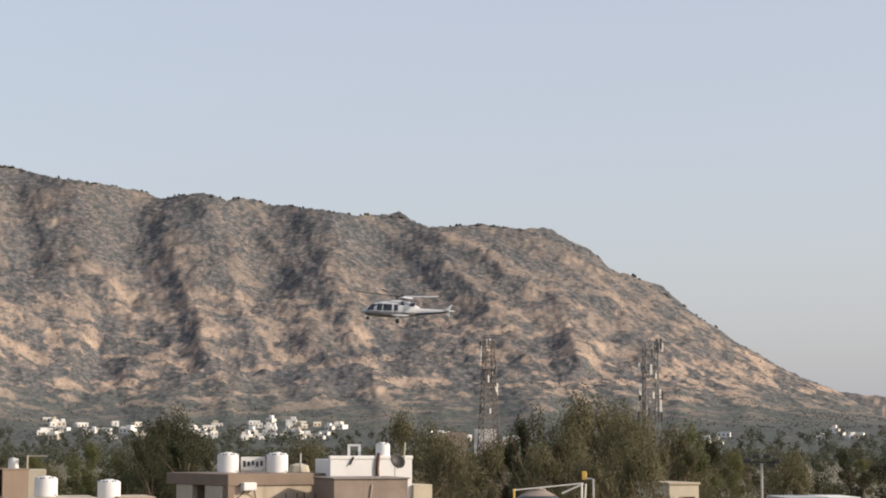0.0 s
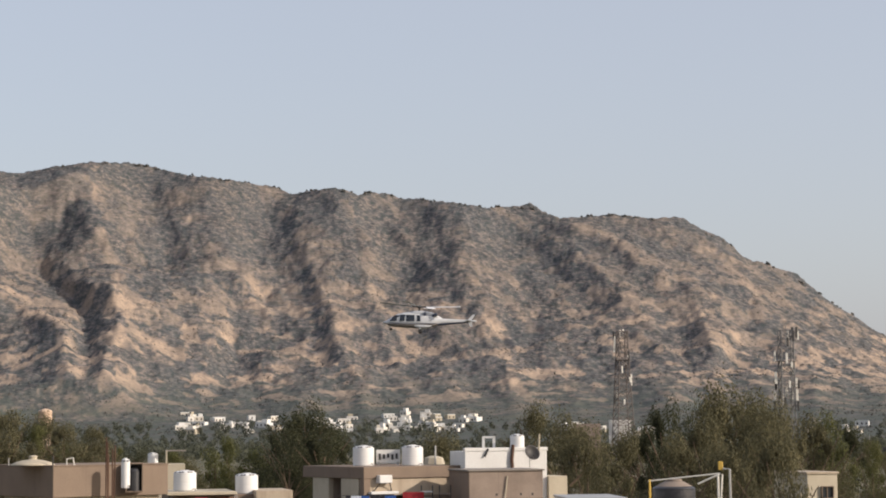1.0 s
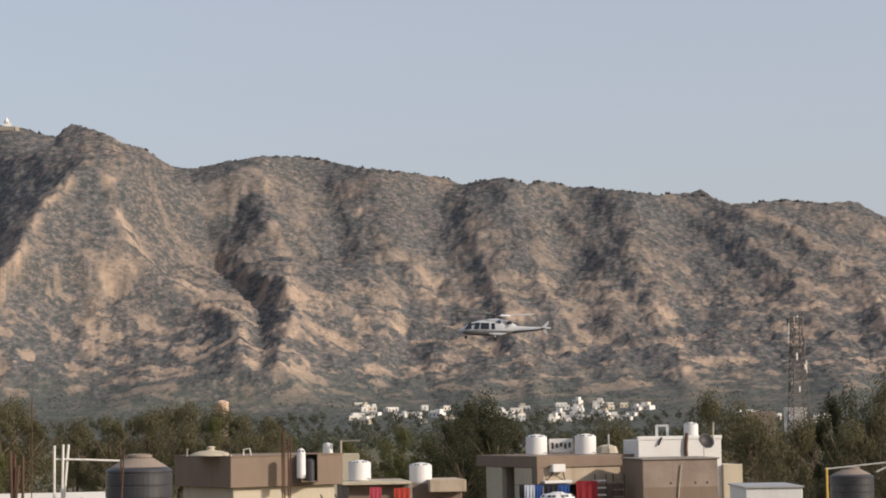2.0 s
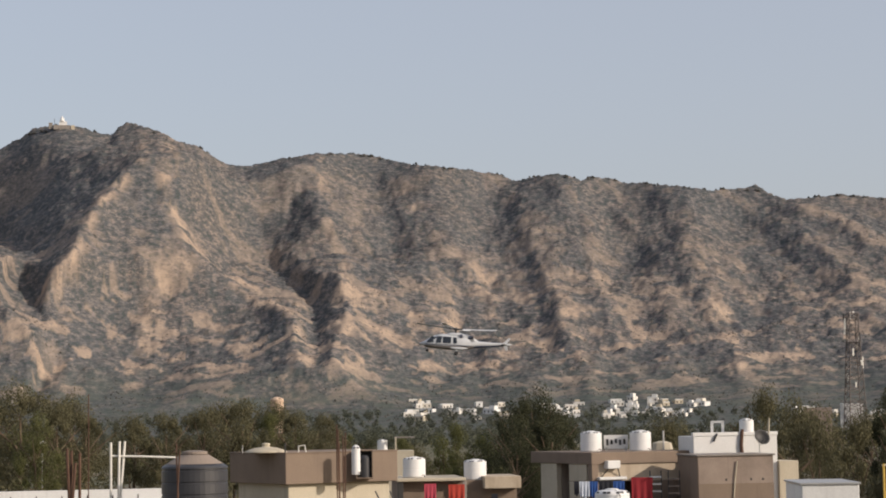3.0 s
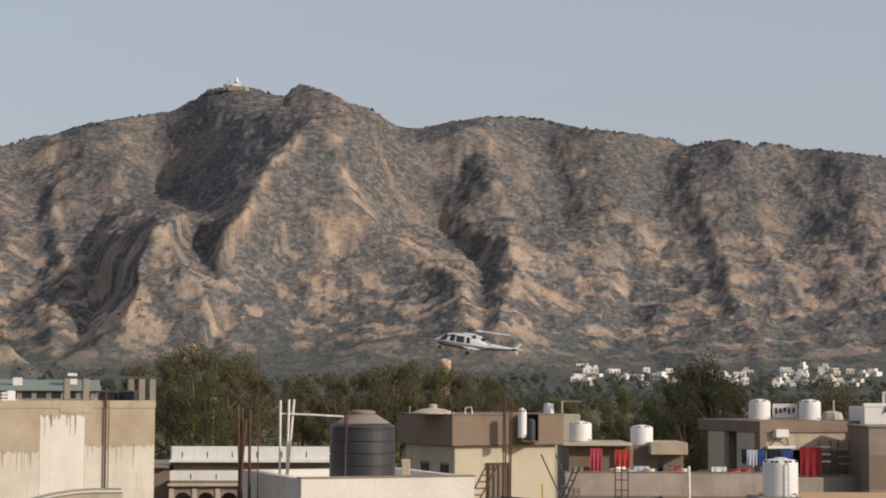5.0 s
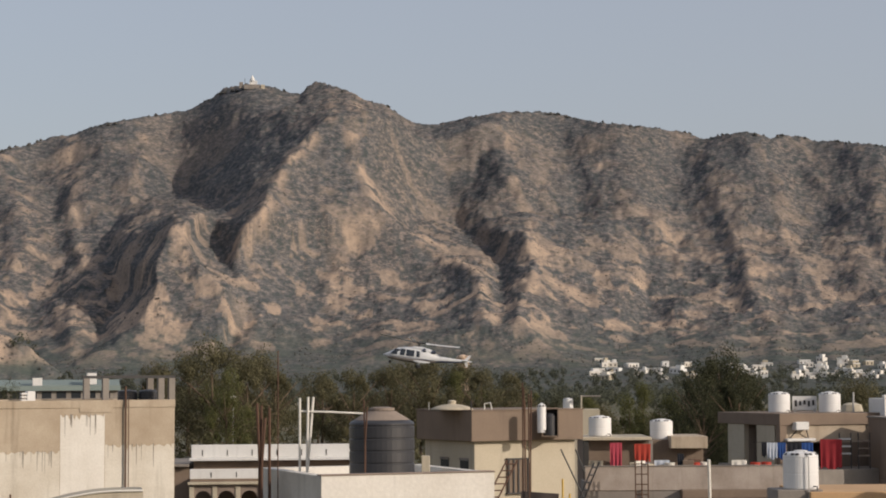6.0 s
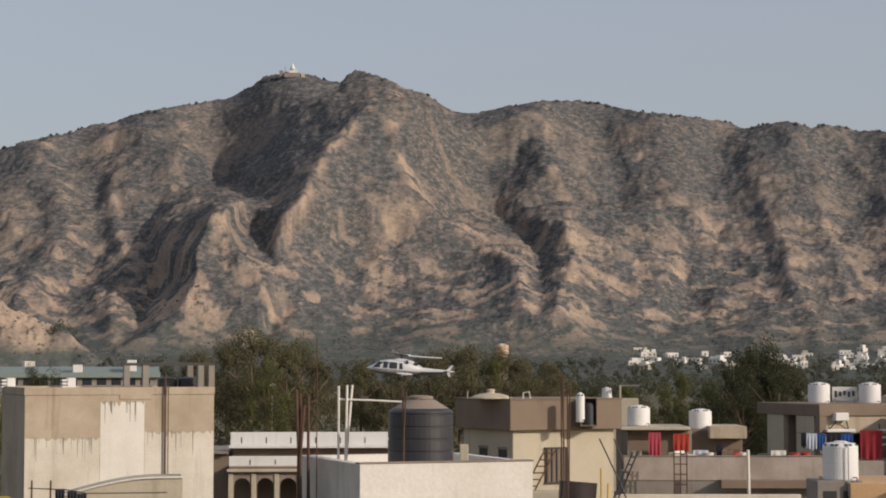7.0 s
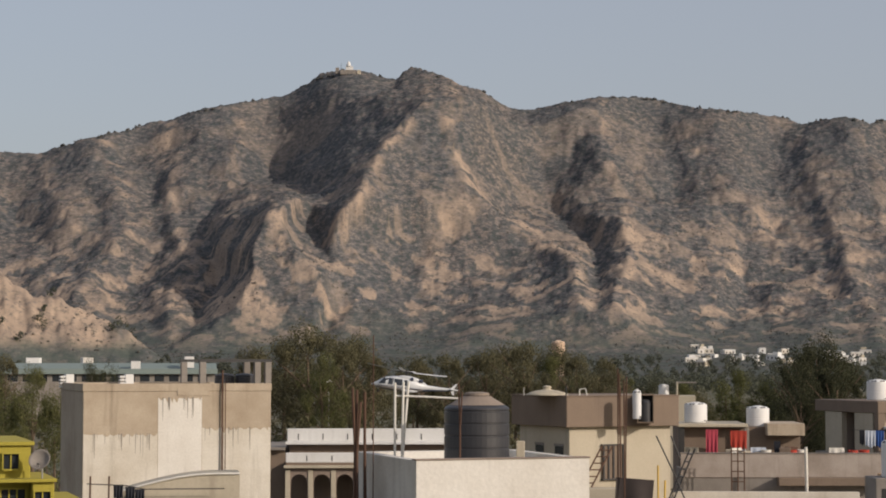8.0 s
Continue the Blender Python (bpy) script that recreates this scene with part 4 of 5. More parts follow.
# ---- F2: cement block and white house behind it ----
k_ = empty("cement_block_house", site(13.98, 96, 0, 16), "pinkish cement-rendered roof room with dark drips", "house")
part("wall", box(0, 3.8, 0, 3.6, 0, 9.95, 0.02), PINKISH, k_)
part("roof_slab", box(-0.08, 3.88, -0.08, 3.68, 9.95, 10.03, 0.015), CEMENT, k_)
for x in (1.35, 2.6, 3.2):
    part("vent_hole", box(x, x + 0.10, -0.006, 0.0, 8.75, 8.86), DARK, k_)
part("lower_render", box(0.003, 3.797, -0.012, 0.0, 7.0, 8.62), BROWN, k_, "darker render below")
# brown sheet darkens the sunless left face, its shade put into the colour
part("left_shade", box(-0.012, 0.0, 0.003, 3.597, 7.0, 9.94), BROWN, k_, "rough side wall with shade in its colour")
part("drain_pipe", tube([(1.72, -0.06, 7.6), (1.80, -0.06, 8.6), (1.95, -0.06, 9.7)], 0.03, 6), CREAM, k_)
w_ = empty("white_roof_house", site(14.91, 101, 0, 20), "bright white plastered house with stained parapet", "house")
part("wall", box(-1.95, 2.55, 0, 2.4, 0, 10.88, 0.02), WHITE_WALL, w_)
part("parapet", box(-1.99, 2.59, -0.04, 0.2, 10.88, 11.06, 0.015), WHITE_WALL, w_)
part("annex", box(2.55, 3.60, -0.2, 2, 0, 9.56, 0.02), CREAM, w_)
part("wire_stub", tube([(-0.9, -0.08, 10.6), (-0.7, -0.08, 11.0)], 0.05, 6), IRON, w_)
part("creeper_pipe", tube([(0.62, -0.08, 9.9), (0.58, -0.1, 10.4), (0.66, -0.08, 11.2)], 0.09, 7), RUST, w_)
water_tank(site(15.40, 101.8, 10.88), 0.37, 0.86, TANK_WHITE, "slim white plastic tank on a parapet", "white roof tanks")
gp = empty("pipe_gantry", site(14.55, 102, 10.88), "small white frame gantry on a roof", "frame")
for x in (-0.25, 0.3):
    part("post", box(x - 0.07, x + 0.07, -0.05, 0.05, 0, 0.72), WHITE_WALL, gp)
part("rail", box(-0.32, 0.37, -0.05, 0.05, 0.66, 0.76), WHITE_WALL, gp)
tagged(part("roof_post", tube([(0, 0, 0), (0.05, 0, 0.85)], 0.05, 6), CREAM, at=site(16.02, 101.6, 10.88)), "thin pale upright roof post", "post")
tagged(part("roof_post", tube([(0, 0, 0), (0.0, 0, 1.0)], 0.05, 6), STEEL, at=site(13.0, 103, 10.17)), "thin grey upright roof post", "post")
dish(site(15.78, 99.5, 10.74, 30), 0.42, DARK, "dark weathered satellite dish on a white wall")
tagged(part("roof_heap", lathe([(0.6, 0), (0.5, 0.35), (0.2, 0.45), (0, 0.46)], 9), CREAM, at=site(12.95, 104, 10.17)), "covered cream heap on a flat roof", "roof heap")

# ---- G: front white tank on a peach house ----
g_ = empty("peach_house", site(11.48, 63, 0, 14), "peach-painted house corner with flat roof", "house")
part("wall", box(0.25, 5.0, -0.2, 4, 0, 8.36, 0.02), PEACH, g_)
part("tank_base", box(-0.75, 0.7, 0.0, 1.5, 0, 8.42, 0.02), CEMENT, g_)
for x in (-0.55, 0.08):
    part("window", box(x, x + 0.42, -0.02, 0.0, 7.4, 8.1), DARK, g_)
wt = water_tank(site(11.48, 63.6, 8.42), 0.56, 1.22, TANK_WHITE, "white plastic water tank with grey down-pipe on a roof", "white roof tanks")
part("down_pipe", tube([(0.25, -0.60, -0.5), (0.25, -0.60, 1.05), (0.1, -0.3, 1.2)], 0.02, 6), STEEL, wt)

# ---- H: black tank and pipe frames ----
h_ = empty("grey_roof_house", site(20.1, 60, 0, 12), "grey-white flat roof with low wall", "house")
part("wall", box(-1.6, 2.6, -0.5, 4, 0, 9.0, 0.02), CEMENT, h_)
part("low_wall", box(-3.4, -1.7, -0.2, 3, 0, 9.86, 0.02), WHITE_WALL, h_)
part("coping", box(-3.45, -1.65, -0.25, 3.05, 9.86, 9.92, 0.01), STEEL, h_)
water_tank(site(19.93, 60.8, 9.0), 0.66, 1.42, TANK_BLACK, "black plastic water tank with pale scuffed side", "black roof tanks", True)
fr = empty("pipe_goal", site(20.1, 59.6, 9.0), "bent pale pipe frame over a roof", "frame")
for pts, r, mt in (([(-0.90, 0, 0), (-0.90, 0, 1.45)], 0.035, YELLOW_PIPE), ([(-0.95, 0, 1.40), (1.22, 0, 1.62)], 0.022, PIPE), ([(1.15, 0, 0), (1.15, 0, 1.62)], 0.035, PIPE), ([(0.55, 0.3, 1.3), (1.22, 0.3, 1.60)], 0.03, PIPE),
                   ([(1.52, 0, 0), (1.50, 0, 1.75), (1.30, 0, 1.76)], 0.035, STEEL), ([(1.18, 0.2, 0), (1.28, 0.2, 1.6)], 0.03, PIPE)):
    part("pipe", tube(pts, r, 7), mt, fr)
part("flag", box(1.16, 1.30, -0.02, 0.02, 1.72, 1.98, 0.015), YELLOW_PIPE, fr, "small orange rag on the frame")

# ---- I: small houses further along ----
i_ = empty("beige_house", site(24.18, 110, 0, 28), "small square beige house with one dark window", "house")
part("wall", box(-0.95, 0.9, 0, 4, 0, 9.40, 0.02), CREAM, i_)
part("roof_slab", box(-1.02, 0.97, -0.08, 4.05, 9.40, 9.52, 0.01), BEIGE, i_)
window_in(i_, -0.1, 0.55, 8.1, 8.7, -0.14, BROWN)
part("side_step", box(-1.3, -0.95, 0.2, 2, 0, 8.4, 0.02), CREAM, i_)
sl = empty("street_lamp", site(26.40, 108, 0), "tall pale pole with a cluster of flood lamps", "street lamp")
part("pole", tube([(0, 0, 0), (0, 0, 10.6)], 0.09, 8, None, 0.06), STEEL, sl)
part("cross_arm", tube([(-0.75, 0, 10.7), (0.75, 0, 10.65)], 0.04, 6), IRON, sl)
for x, z in ((-0.75, 10.75), (-0.3, 11.0), (0.3, 11.0), (0.8, 10.75), (0.55, 10.5)):
    part("lamp_head", box(x - 0.2, x + 0.2, -0.22, 0.1, z - 0.10, z + 0.12, 0.03), IRON, sl)
sh = empty("low_shed", site(28.0, 110, 0, 15), "low shed with two pale sheet roofs", "shed")
part("wall", box(-1.9, 2.2, 0, 4, 0, 8.2, 0.02), CEMENT, sh)
part("roof_sheet", box(-1.95, 0.4, -0.3, 4, 8.2, 8.74, 0.02), STEEL, sh)
part("roof_sheet", box(0.42, 2.25, -0.35, 4, 7.9, 8.76, 0.02), WHITE_WALL, sh)
ww = empty("white_yard_wall", site(30.0, 110, 0, 15), "low white yard wall with a small opening", "wall")
wall_with("wall", ww, -1.3, 1.35, 0, 8.02, 0, 0.3, [(0.3, 0.7, 7.2, 7.6)], WHITE_WALL)
rb = empty("red_grey_building", site(31.9, 110, 0, 0), "dark grey building with a red end wall", "building")
part("wall", box(-1.7, 5, 0, 6, 0, 9.45, 0.02), BROWN, rb)
part("end_band", box(-2.2, -1.7, -0.05, 5, 0, 9.3, 0.02), REDWHITE, rb, "dull red end wall")
part("stripe", box(-2.25, -1.65, -0.08, -0.05, 8.75, 8.95), WHITE_WALL, rb)
for k in range(8):
    part("rail_post", tube([(-1.6 + 0.9 * k, 0.1, 9.45), (-1.6 + 0.9 * k, 0.1, 9.85)], 0.03, 6), IRON, rb)
part("rail", tube([(-1.6, 0.1, 9.8), (4.7, 0.1, 9.8)], 0.025, 6), IRON, rb)


# ---- things on and before the near roofs ----
for b, z in ((-12.55, 10.95), (-10.85, 10.95)):
    lb = empty("vent_cowl", site(b, 79.2, z, 12), "small white louvred box on a flat roof", "vent", "white roof vents")
    part("case", box(-0.05, 0.28, 0, 0.4, 0, 0.62, 0.02), WHITE_WALL, lb)
    for k in range(4):
        part("louvre", box(-0.26, -0.05, 0.02, 0.36, 0.10 + 0.13 * k, 0.17 + 0.13 * k), WHITE_WALL, lb)
nr = empty("near_roof_house", site(-2.6, 24.6, 0, 0), "plain cement flat roof just ahead", "house")
part("wall", box(-2.2, 2.4, 0, 3.0, 0, 8.4, 0.02), CEMENT, nr)
part("roof_slab", box(-2.3, 2.5, -0.1, 3.1, 8.4, 8.5, 0.01), CEMENT, nr)
pr = empty("pipe_railing", site(-2.0, 25, 8.5, 0), "dark bent iron pipe railing on a roof edge", "railing")
part("rail", tube([(-0.76, 0, 0), (-0.76, 0, 1.58), (-0.70, 0, 1.66), (0.68, 0, 1.69), (0.75, 0, 1.62), (0.76, 0, 0)], 0.032, 8), IRON, pr)
part("rail", tube([(-1.42, 0, 0), (-1.41, 0, 1.66), (-1.36, 0, 1.76), (-1.22, 0, 1.76), (-1.18, 0, 1.66), (-1.18, 0, 0)], 0.035, 8), IRON, pr)
tr = part("tarpaulin", cloth(bmesh.new(), -0.75, 0.45, 6.2, 8.40, 0, 1.3, 0.22), TARP, at=site(3.55, 61.9, 0, 0) @ pose(0, 0, 0, 0, 4, 0), smooth=True)
tagged(tr, "ragged dark brown tarpaulin tied to rebar", "tarpaulin")
fr_ = empty("distant_roof_house", site(4.85, 172, 0, 0), "far flat-roofed house with a small tank", "house")
part("wall", box(-1.2, 2.6, 0, 5, 0, 9.2, 0.03), CREAM, fr_)
part("post", tube([(1.0, 0, 9.2), (1.0, 0, 10.4)], 0.08, 6), CREAM, fr_)
part("shade_slab", box(0.9, 2.7, 0, 2, 10.3, 10.42, 0.02), CEMENT, fr_)
water_tank(site(4.80, 173, 9.2), 0.45, 1.0, TANK_WHITE, "small white plastic tank on a far roof", "white roof tanks")
sp_ = empty("sign_post", site(-5.0, 262, 0, 0), "small white board on a pole among trees", "sign")
part("pole", tube([(0, 0, 0), (0, 0, 8.4)], 0.08, 6), STEEL, sp_)
part("board", box(-0.35, 0.4, -0.1, -0.02, 8.9, 9.8, 0.02), WHITE_WALL, sp_)


# ---- lattice masts ----
def mast(m, w0, w1, z0, z1, bays, label, body, thick, panels):
    t = empty("telecom_mast", m, label, "telecom mast", "telecom masts")

    def at(k, c):
        u = k / bays
        w = (w0 + (w1 - w0) * min(1, u * 1.15)) / 2
        sx, sy = ((-1, -1), (1, -1), (1, 1), (-1, 1))[c % 4]
        return (sx * w, sy * w, z0 + (z1 - z0) * u)
    for c in range(4):
        part("leg", tube([at(k, c) for k in range(bays + 1)], thick, 5), body, t)
    for k in range(bays):
        for c in range(4):
            part("brace", tube([at(k, c), at(k + 1, c + 1)], thick * 0.6, 4), body, t)
            part("strut", tube([at(k + 1, c), at(k + 1, c + 1)], thick * 0.6, 4), body, t)
            if k % 2:
                part("brace", tube([at(k, c + 1), at(k + 1, c)], thick * 0.6, 4), body, t)
    rnd = random.Random(int(z1 * 10))
    for k in range(panels):
        z = z1 - rnd.uniform(0.0, 0.55) * (z1 - z0)
        ang = rnd.uniform(0, 6.28)
        rr = w1 * 0.95
        x, y = rr * math.cos(ang), rr * math.sin(ang)
        h = rnd.uniform(1.2, 2.6) * w1 / 2.6
        an = part("antenna_panel", box(x - 0.16 * w1 / 2, x + 0.16 * w1 / 2, y - 0.1, y + 0.1, z - h / 2, z + h / 2, 0.02), PIPE if k % 3 else IRON, t)
        part("bracket", tube([(0.35 * x, 0.35 * y, z), (x, y, z)], thick * 0.6, 5), body, an)
    part("platform", box(-w1 * 0.75, w1 * 0.75, -w1 * 0.75, w1 * 0.75, z1 - 0.22 * (z1 - z0), z1 - 0.22 * (z1 - z0) + 0.1), body, t)
    part("lightning_rod", tube([(0, 0, z1), (0, 0, z1 + 1.5)], thick * 0.6, 5), body, t)
    return t


mast(site(18.5, 700, 0, 20), 7.0, 3.3, 0, 46.5, 18, "slender lattice telecom mast with dull red-brown paint", REDWHITE, 0.20, 22)
mast(site(23.23, 520, 0, 15), 3.8, 3.3, 0, 37.3, 16, "pale steel lattice telecom mast hung with antennas", MAST_GREY, 0.17, 30)
m3 = mast(site(32.1, 160, 0, 10), 2.8, 2.3, 0, 24.6, 16, "galvanised lattice mast with sector antennas on top", MAST_PALE, 0.06, 0)
for x, z in ((-2.1, 23.5), (-0.95, 24.1), (-0.35, 24.4), (1.7, 23.7)):
    an = part("antenna_panel", box(x - 0.22, x + 0.22, -1.5, -1.3, z - 1.05, z + 1.05, 0.04), MAST_PALE, m3, "tall grey sector antenna")
    part("bracket", tube([(x, -1.35, z), (x * 0.6, -0.9, z)], 0.05, 5), MAST_PALE, an)
for x, z in ((-0.9, 22.0), (-0.4, 21.6), (0.7, 21.9)):
    part("radio_unit", box(x - 0.2, x + 0.2, -1.4, -1.15, z - 0.3, z + 0.3, 0.03), IRON, m3)
part("headframe", box(-2.2, 1.9, -1.3, -1.2, 22.6, 22.7), MAST_PALE, m3)
hut = tagged(part("mast_hut", box(-4, 4, 0, 5, 0, 15.0, 0.05), WHITE_WALL, at=site(18.4, 705)), "pale block at the foot of a mast", "hut")
tagged(part("grey_block", box(-3.4, 3.5, 0, 6, 0, 13.2, 0.05), PINKISH, at=site(17.44, 500)), "plain grey-brown flat-topped building among trees", "building")

# ---- water tower ----
wt = empty("water_tower", site(1.73, 800, 0), "beige round water tower on a ringed shaft", "water tower")
part("drum", lathe([(1.9, 15.2), (2.6, 16.6), (2.75, 17.2), (2.75, 20.2), (2.85, 20.3), (2.6, 20.9), (0.8, 21.6), (0, 21.7)], 24), TOWER, wt, smooth=True)
for k in range(6):
    x, y = 1.8 * math.cos(k * math.pi / 3), 1.8 * math.sin(k * math.pi / 3)
    part("leg", tube([(x * 1.15, y * 1.15, 0), (x, y, 15.6)], 0.25, 6), TOWER, wt)
for z in (5, 9, 12.2):
    part("ring_beam", lathe([(1.8, z), (2.2, z), (2.2, z + 0.5), (1.8, z + 0.5), (1.8, z)], 16), TOWER, wt)

# ---- long low building with a teal roof ----
gb = empty("long_hall", site(-11.08, 420, 0, 0), "long low hall with teal-grey sheet roof and window row", "building")
part("wall", box(-24, 20.3, 0, 14, 0, 10.0, 0.05), CEMENT, gb)
bm = loft([[(x, y, z) for y, z in ((-0.8, 10.0), (6, 12.1), (14.8, 10.0), (14.8, 9.8), (6, 11.9), (-0.8, 9.8))] for x in (-24.5, 20.8)])
part("roof", bm, TEAL, gb)
part("fascia", box(-24.5, 20.8, -0.95, -0.8, 9.8, 10.9), TEAL, gb)
for k in range(14):
    part("window", box(-23 + 3.05 * k, -21 + 3.05 * k, -0.05, 0.0, 8.2, 9.6), GLASSY, gb)
for x, z in ((14.8, 12.0), (3.5, 11.0)):
    part("vent_box", box(x - 1.0, x + 1.0, -0.5, 1.5, z - 0.9, z + 1.5, 0.05), WHITE_WALL, gb)
# ---- trees ----
LEAF_DARK = leafage("dark_leaves", (0.044, 0.049, 0.029), (0.088, 0.088, 0.048))
LEAF_OLIVE = leafage("olive_leaves", (0.098, 0.094, 0.056), (0.178, 0.158, 0.086))
# far foliage is greyed and lightened in its colour to imitate haze
LEAF_FAR = leafage("hazed_far_leaves", (0.080, 0.090, 0.068), (0.135, 0.138, 0.100))
LEAF_GREEN = leafage("green_leaves", (0.080, 0.090, 0.038), (0.178, 0.172, 0.070))
LEAF_SCRUB = leafage("scrub_leaves", (0.085, 0.087, 0.078), (0.140, 0.130, 0.118))


def leaf_mesh(name, centres, mat, rnd, per, size):
    """Small bent leaf sprays round the given clump centres."""
    vs, fs = [], []
    for c, r in centres:
        for _ in range(per):
            d = Vector((rnd.gauss(0, 1), rnd.gauss(0, 1), rnd.gauss(0, 0.8)))
            d.normalize()
            p = c + d * r * (rnd.uniform(0.7, 1.0) if rnd.random() < 0.8 else rnd.uniform(0.9, 1.3))
            n = (d * 1.3 + Vector((rnd.uniform(-.8, .8), rnd.uniform(-.8, .8), rnd.uniform(-.4, .8)))).normalized()
            u = n.orthogonal().normalized()
            u = (Matrix.Rotation(rnd.uniform(0, 6.28), 3, n) @ u)
            w = n.cross(u)
            s = size * rnd.uniform(0.6, 1.4)
            i = len(vs)
            vs += [p - u * s, p - w * s * 0.45 + n * s * 0.15, p + u * s, p + w * s * 0.45 + n * s * 0.15]
            fs += [(i, i + 1, i + 2), (i, i + 2, i + 3)]
    me = bpy.data.meshes.new(name)
    me.from_pydata([tuple(v) for v in vs], [], fs)
    me.materials.append(mat)
    return me


def tree_model(name, seed, height, width, mat, label, shape="round", per=330):
    """A tapered trunk with limbs, and a ragged crown of leaf clumps."""
    rnd = random.Random(seed)
    t = new(name)
    tagged(t, label, "tree", "trees beyond the roofs")
    bm = tube([(0, 0, -0.3), (0.15, 0, height * 0.25), (0.0, 0.1, height * 0.5), (0.2, 0, height * 0.8)], height * 0.030, 8, None, height * 0.008)
    centres = []
    limbs = 9 if shape == "round" else 7
    for k in range(limbs):
        ang = k * 2.4 + rnd.uniform(-.3, .3)
        z0 = height * rnd.uniform(0.25, 0.6)
        reach = width * 0.5 * rnd.uniform(0.5, 0.95)
        top = min(height * 0.92, z0 + height * rnd.uniform(0.15, 0.4))
        tip = Vector((reach * math.cos(ang), reach * math.sin(ang), top))
        tube([(0.1, 0, z0), tip * 0.5 + Vector((0, 0, z0 * 0.5)), tip], height * 0.012, 5, bm, height * 0.003)
    part("trunk", bm, BARK, t)
    for _ in range(30):
        u = rnd.random()
        z = height * (0.22 + 0.76 * u)
        if shape == "round":
            rad = width * 0.5 * math.sin(math.pi * min(0.97, 0.22 + 0.74 * u)) ** 0.7
        else:
            rad = width * 0.5 * (1.0 - 0.75 * u) ** 0.8
        ang = rnd.uniform(0, 6.28)
        q = rad * math.sqrt(rnd.random()) * rnd.uniform(0.7, 1.12)
        centres.append((Vector((q * math.cos(ang), q * math.sin(ang), z)), width * rnd.choice((0.06, 0.09, 0.12, 0.15, 0.18))))
    crown = new("crown", leaf_mesh("crown", centres, mat, rnd, per, width * 0.0130))
    crown.parent = t
    return t


MODELS = {
    "dark": [tree_model("broadleaf_tree", 11, 10, 9, LEAF_DARK, "dense dark green broadleaf tree"), tree_model("broadleaf_tree", 12, 10, 8, LEAF_DARK, "tall dark green tree with ragged crown")],
    "olive": [tree_model("acacia_tree", 21, 10, 11, LEAF_OLIVE, "dusty olive tree with feathery crown"), tree_model("acacia_tree", 22, 10, 10, LEAF_OLIVE, "dusty olive-green tree with open crown")],
    "green": [tree_model("young_tree", 31, 10, 6, LEAF_GREEN, "slender lighter green tree", "tall"), tree_model("young_tree", 32, 10, 9, LEAF_GREEN, "fresh green bushy tree")],
}
FIRST = {k: [True] * len(v) for k, v in MODELS.items()}


def plant(kind, which, b, d, top, spread=1.0, turn=0.0):
    """A tree whose crown tops out at that height over the plain."""
    src = MODELS[kind][which % 2]
    s = top / 10.0
    p = spot(b, d)
    m = Matrix.Translation((p.x, p.y, 0)) @ Matrix.Rotation(turn, 4, "Z") @ Matrix.Diagonal((s * spread, s * spread, s, 1))
    if FIRST[kind][which % 2]:
        FIRST[kind][which % 2] = False
        src.matrix_basis = m
        return src
    src_scale = Vector(src.scale)
    return copy_thing(src, m @ Matrix.Diagonal((1 / src_scale.x, 1 / src_scale.y, 1 / src_scale.z, 1)))


rt = random.Random(5)
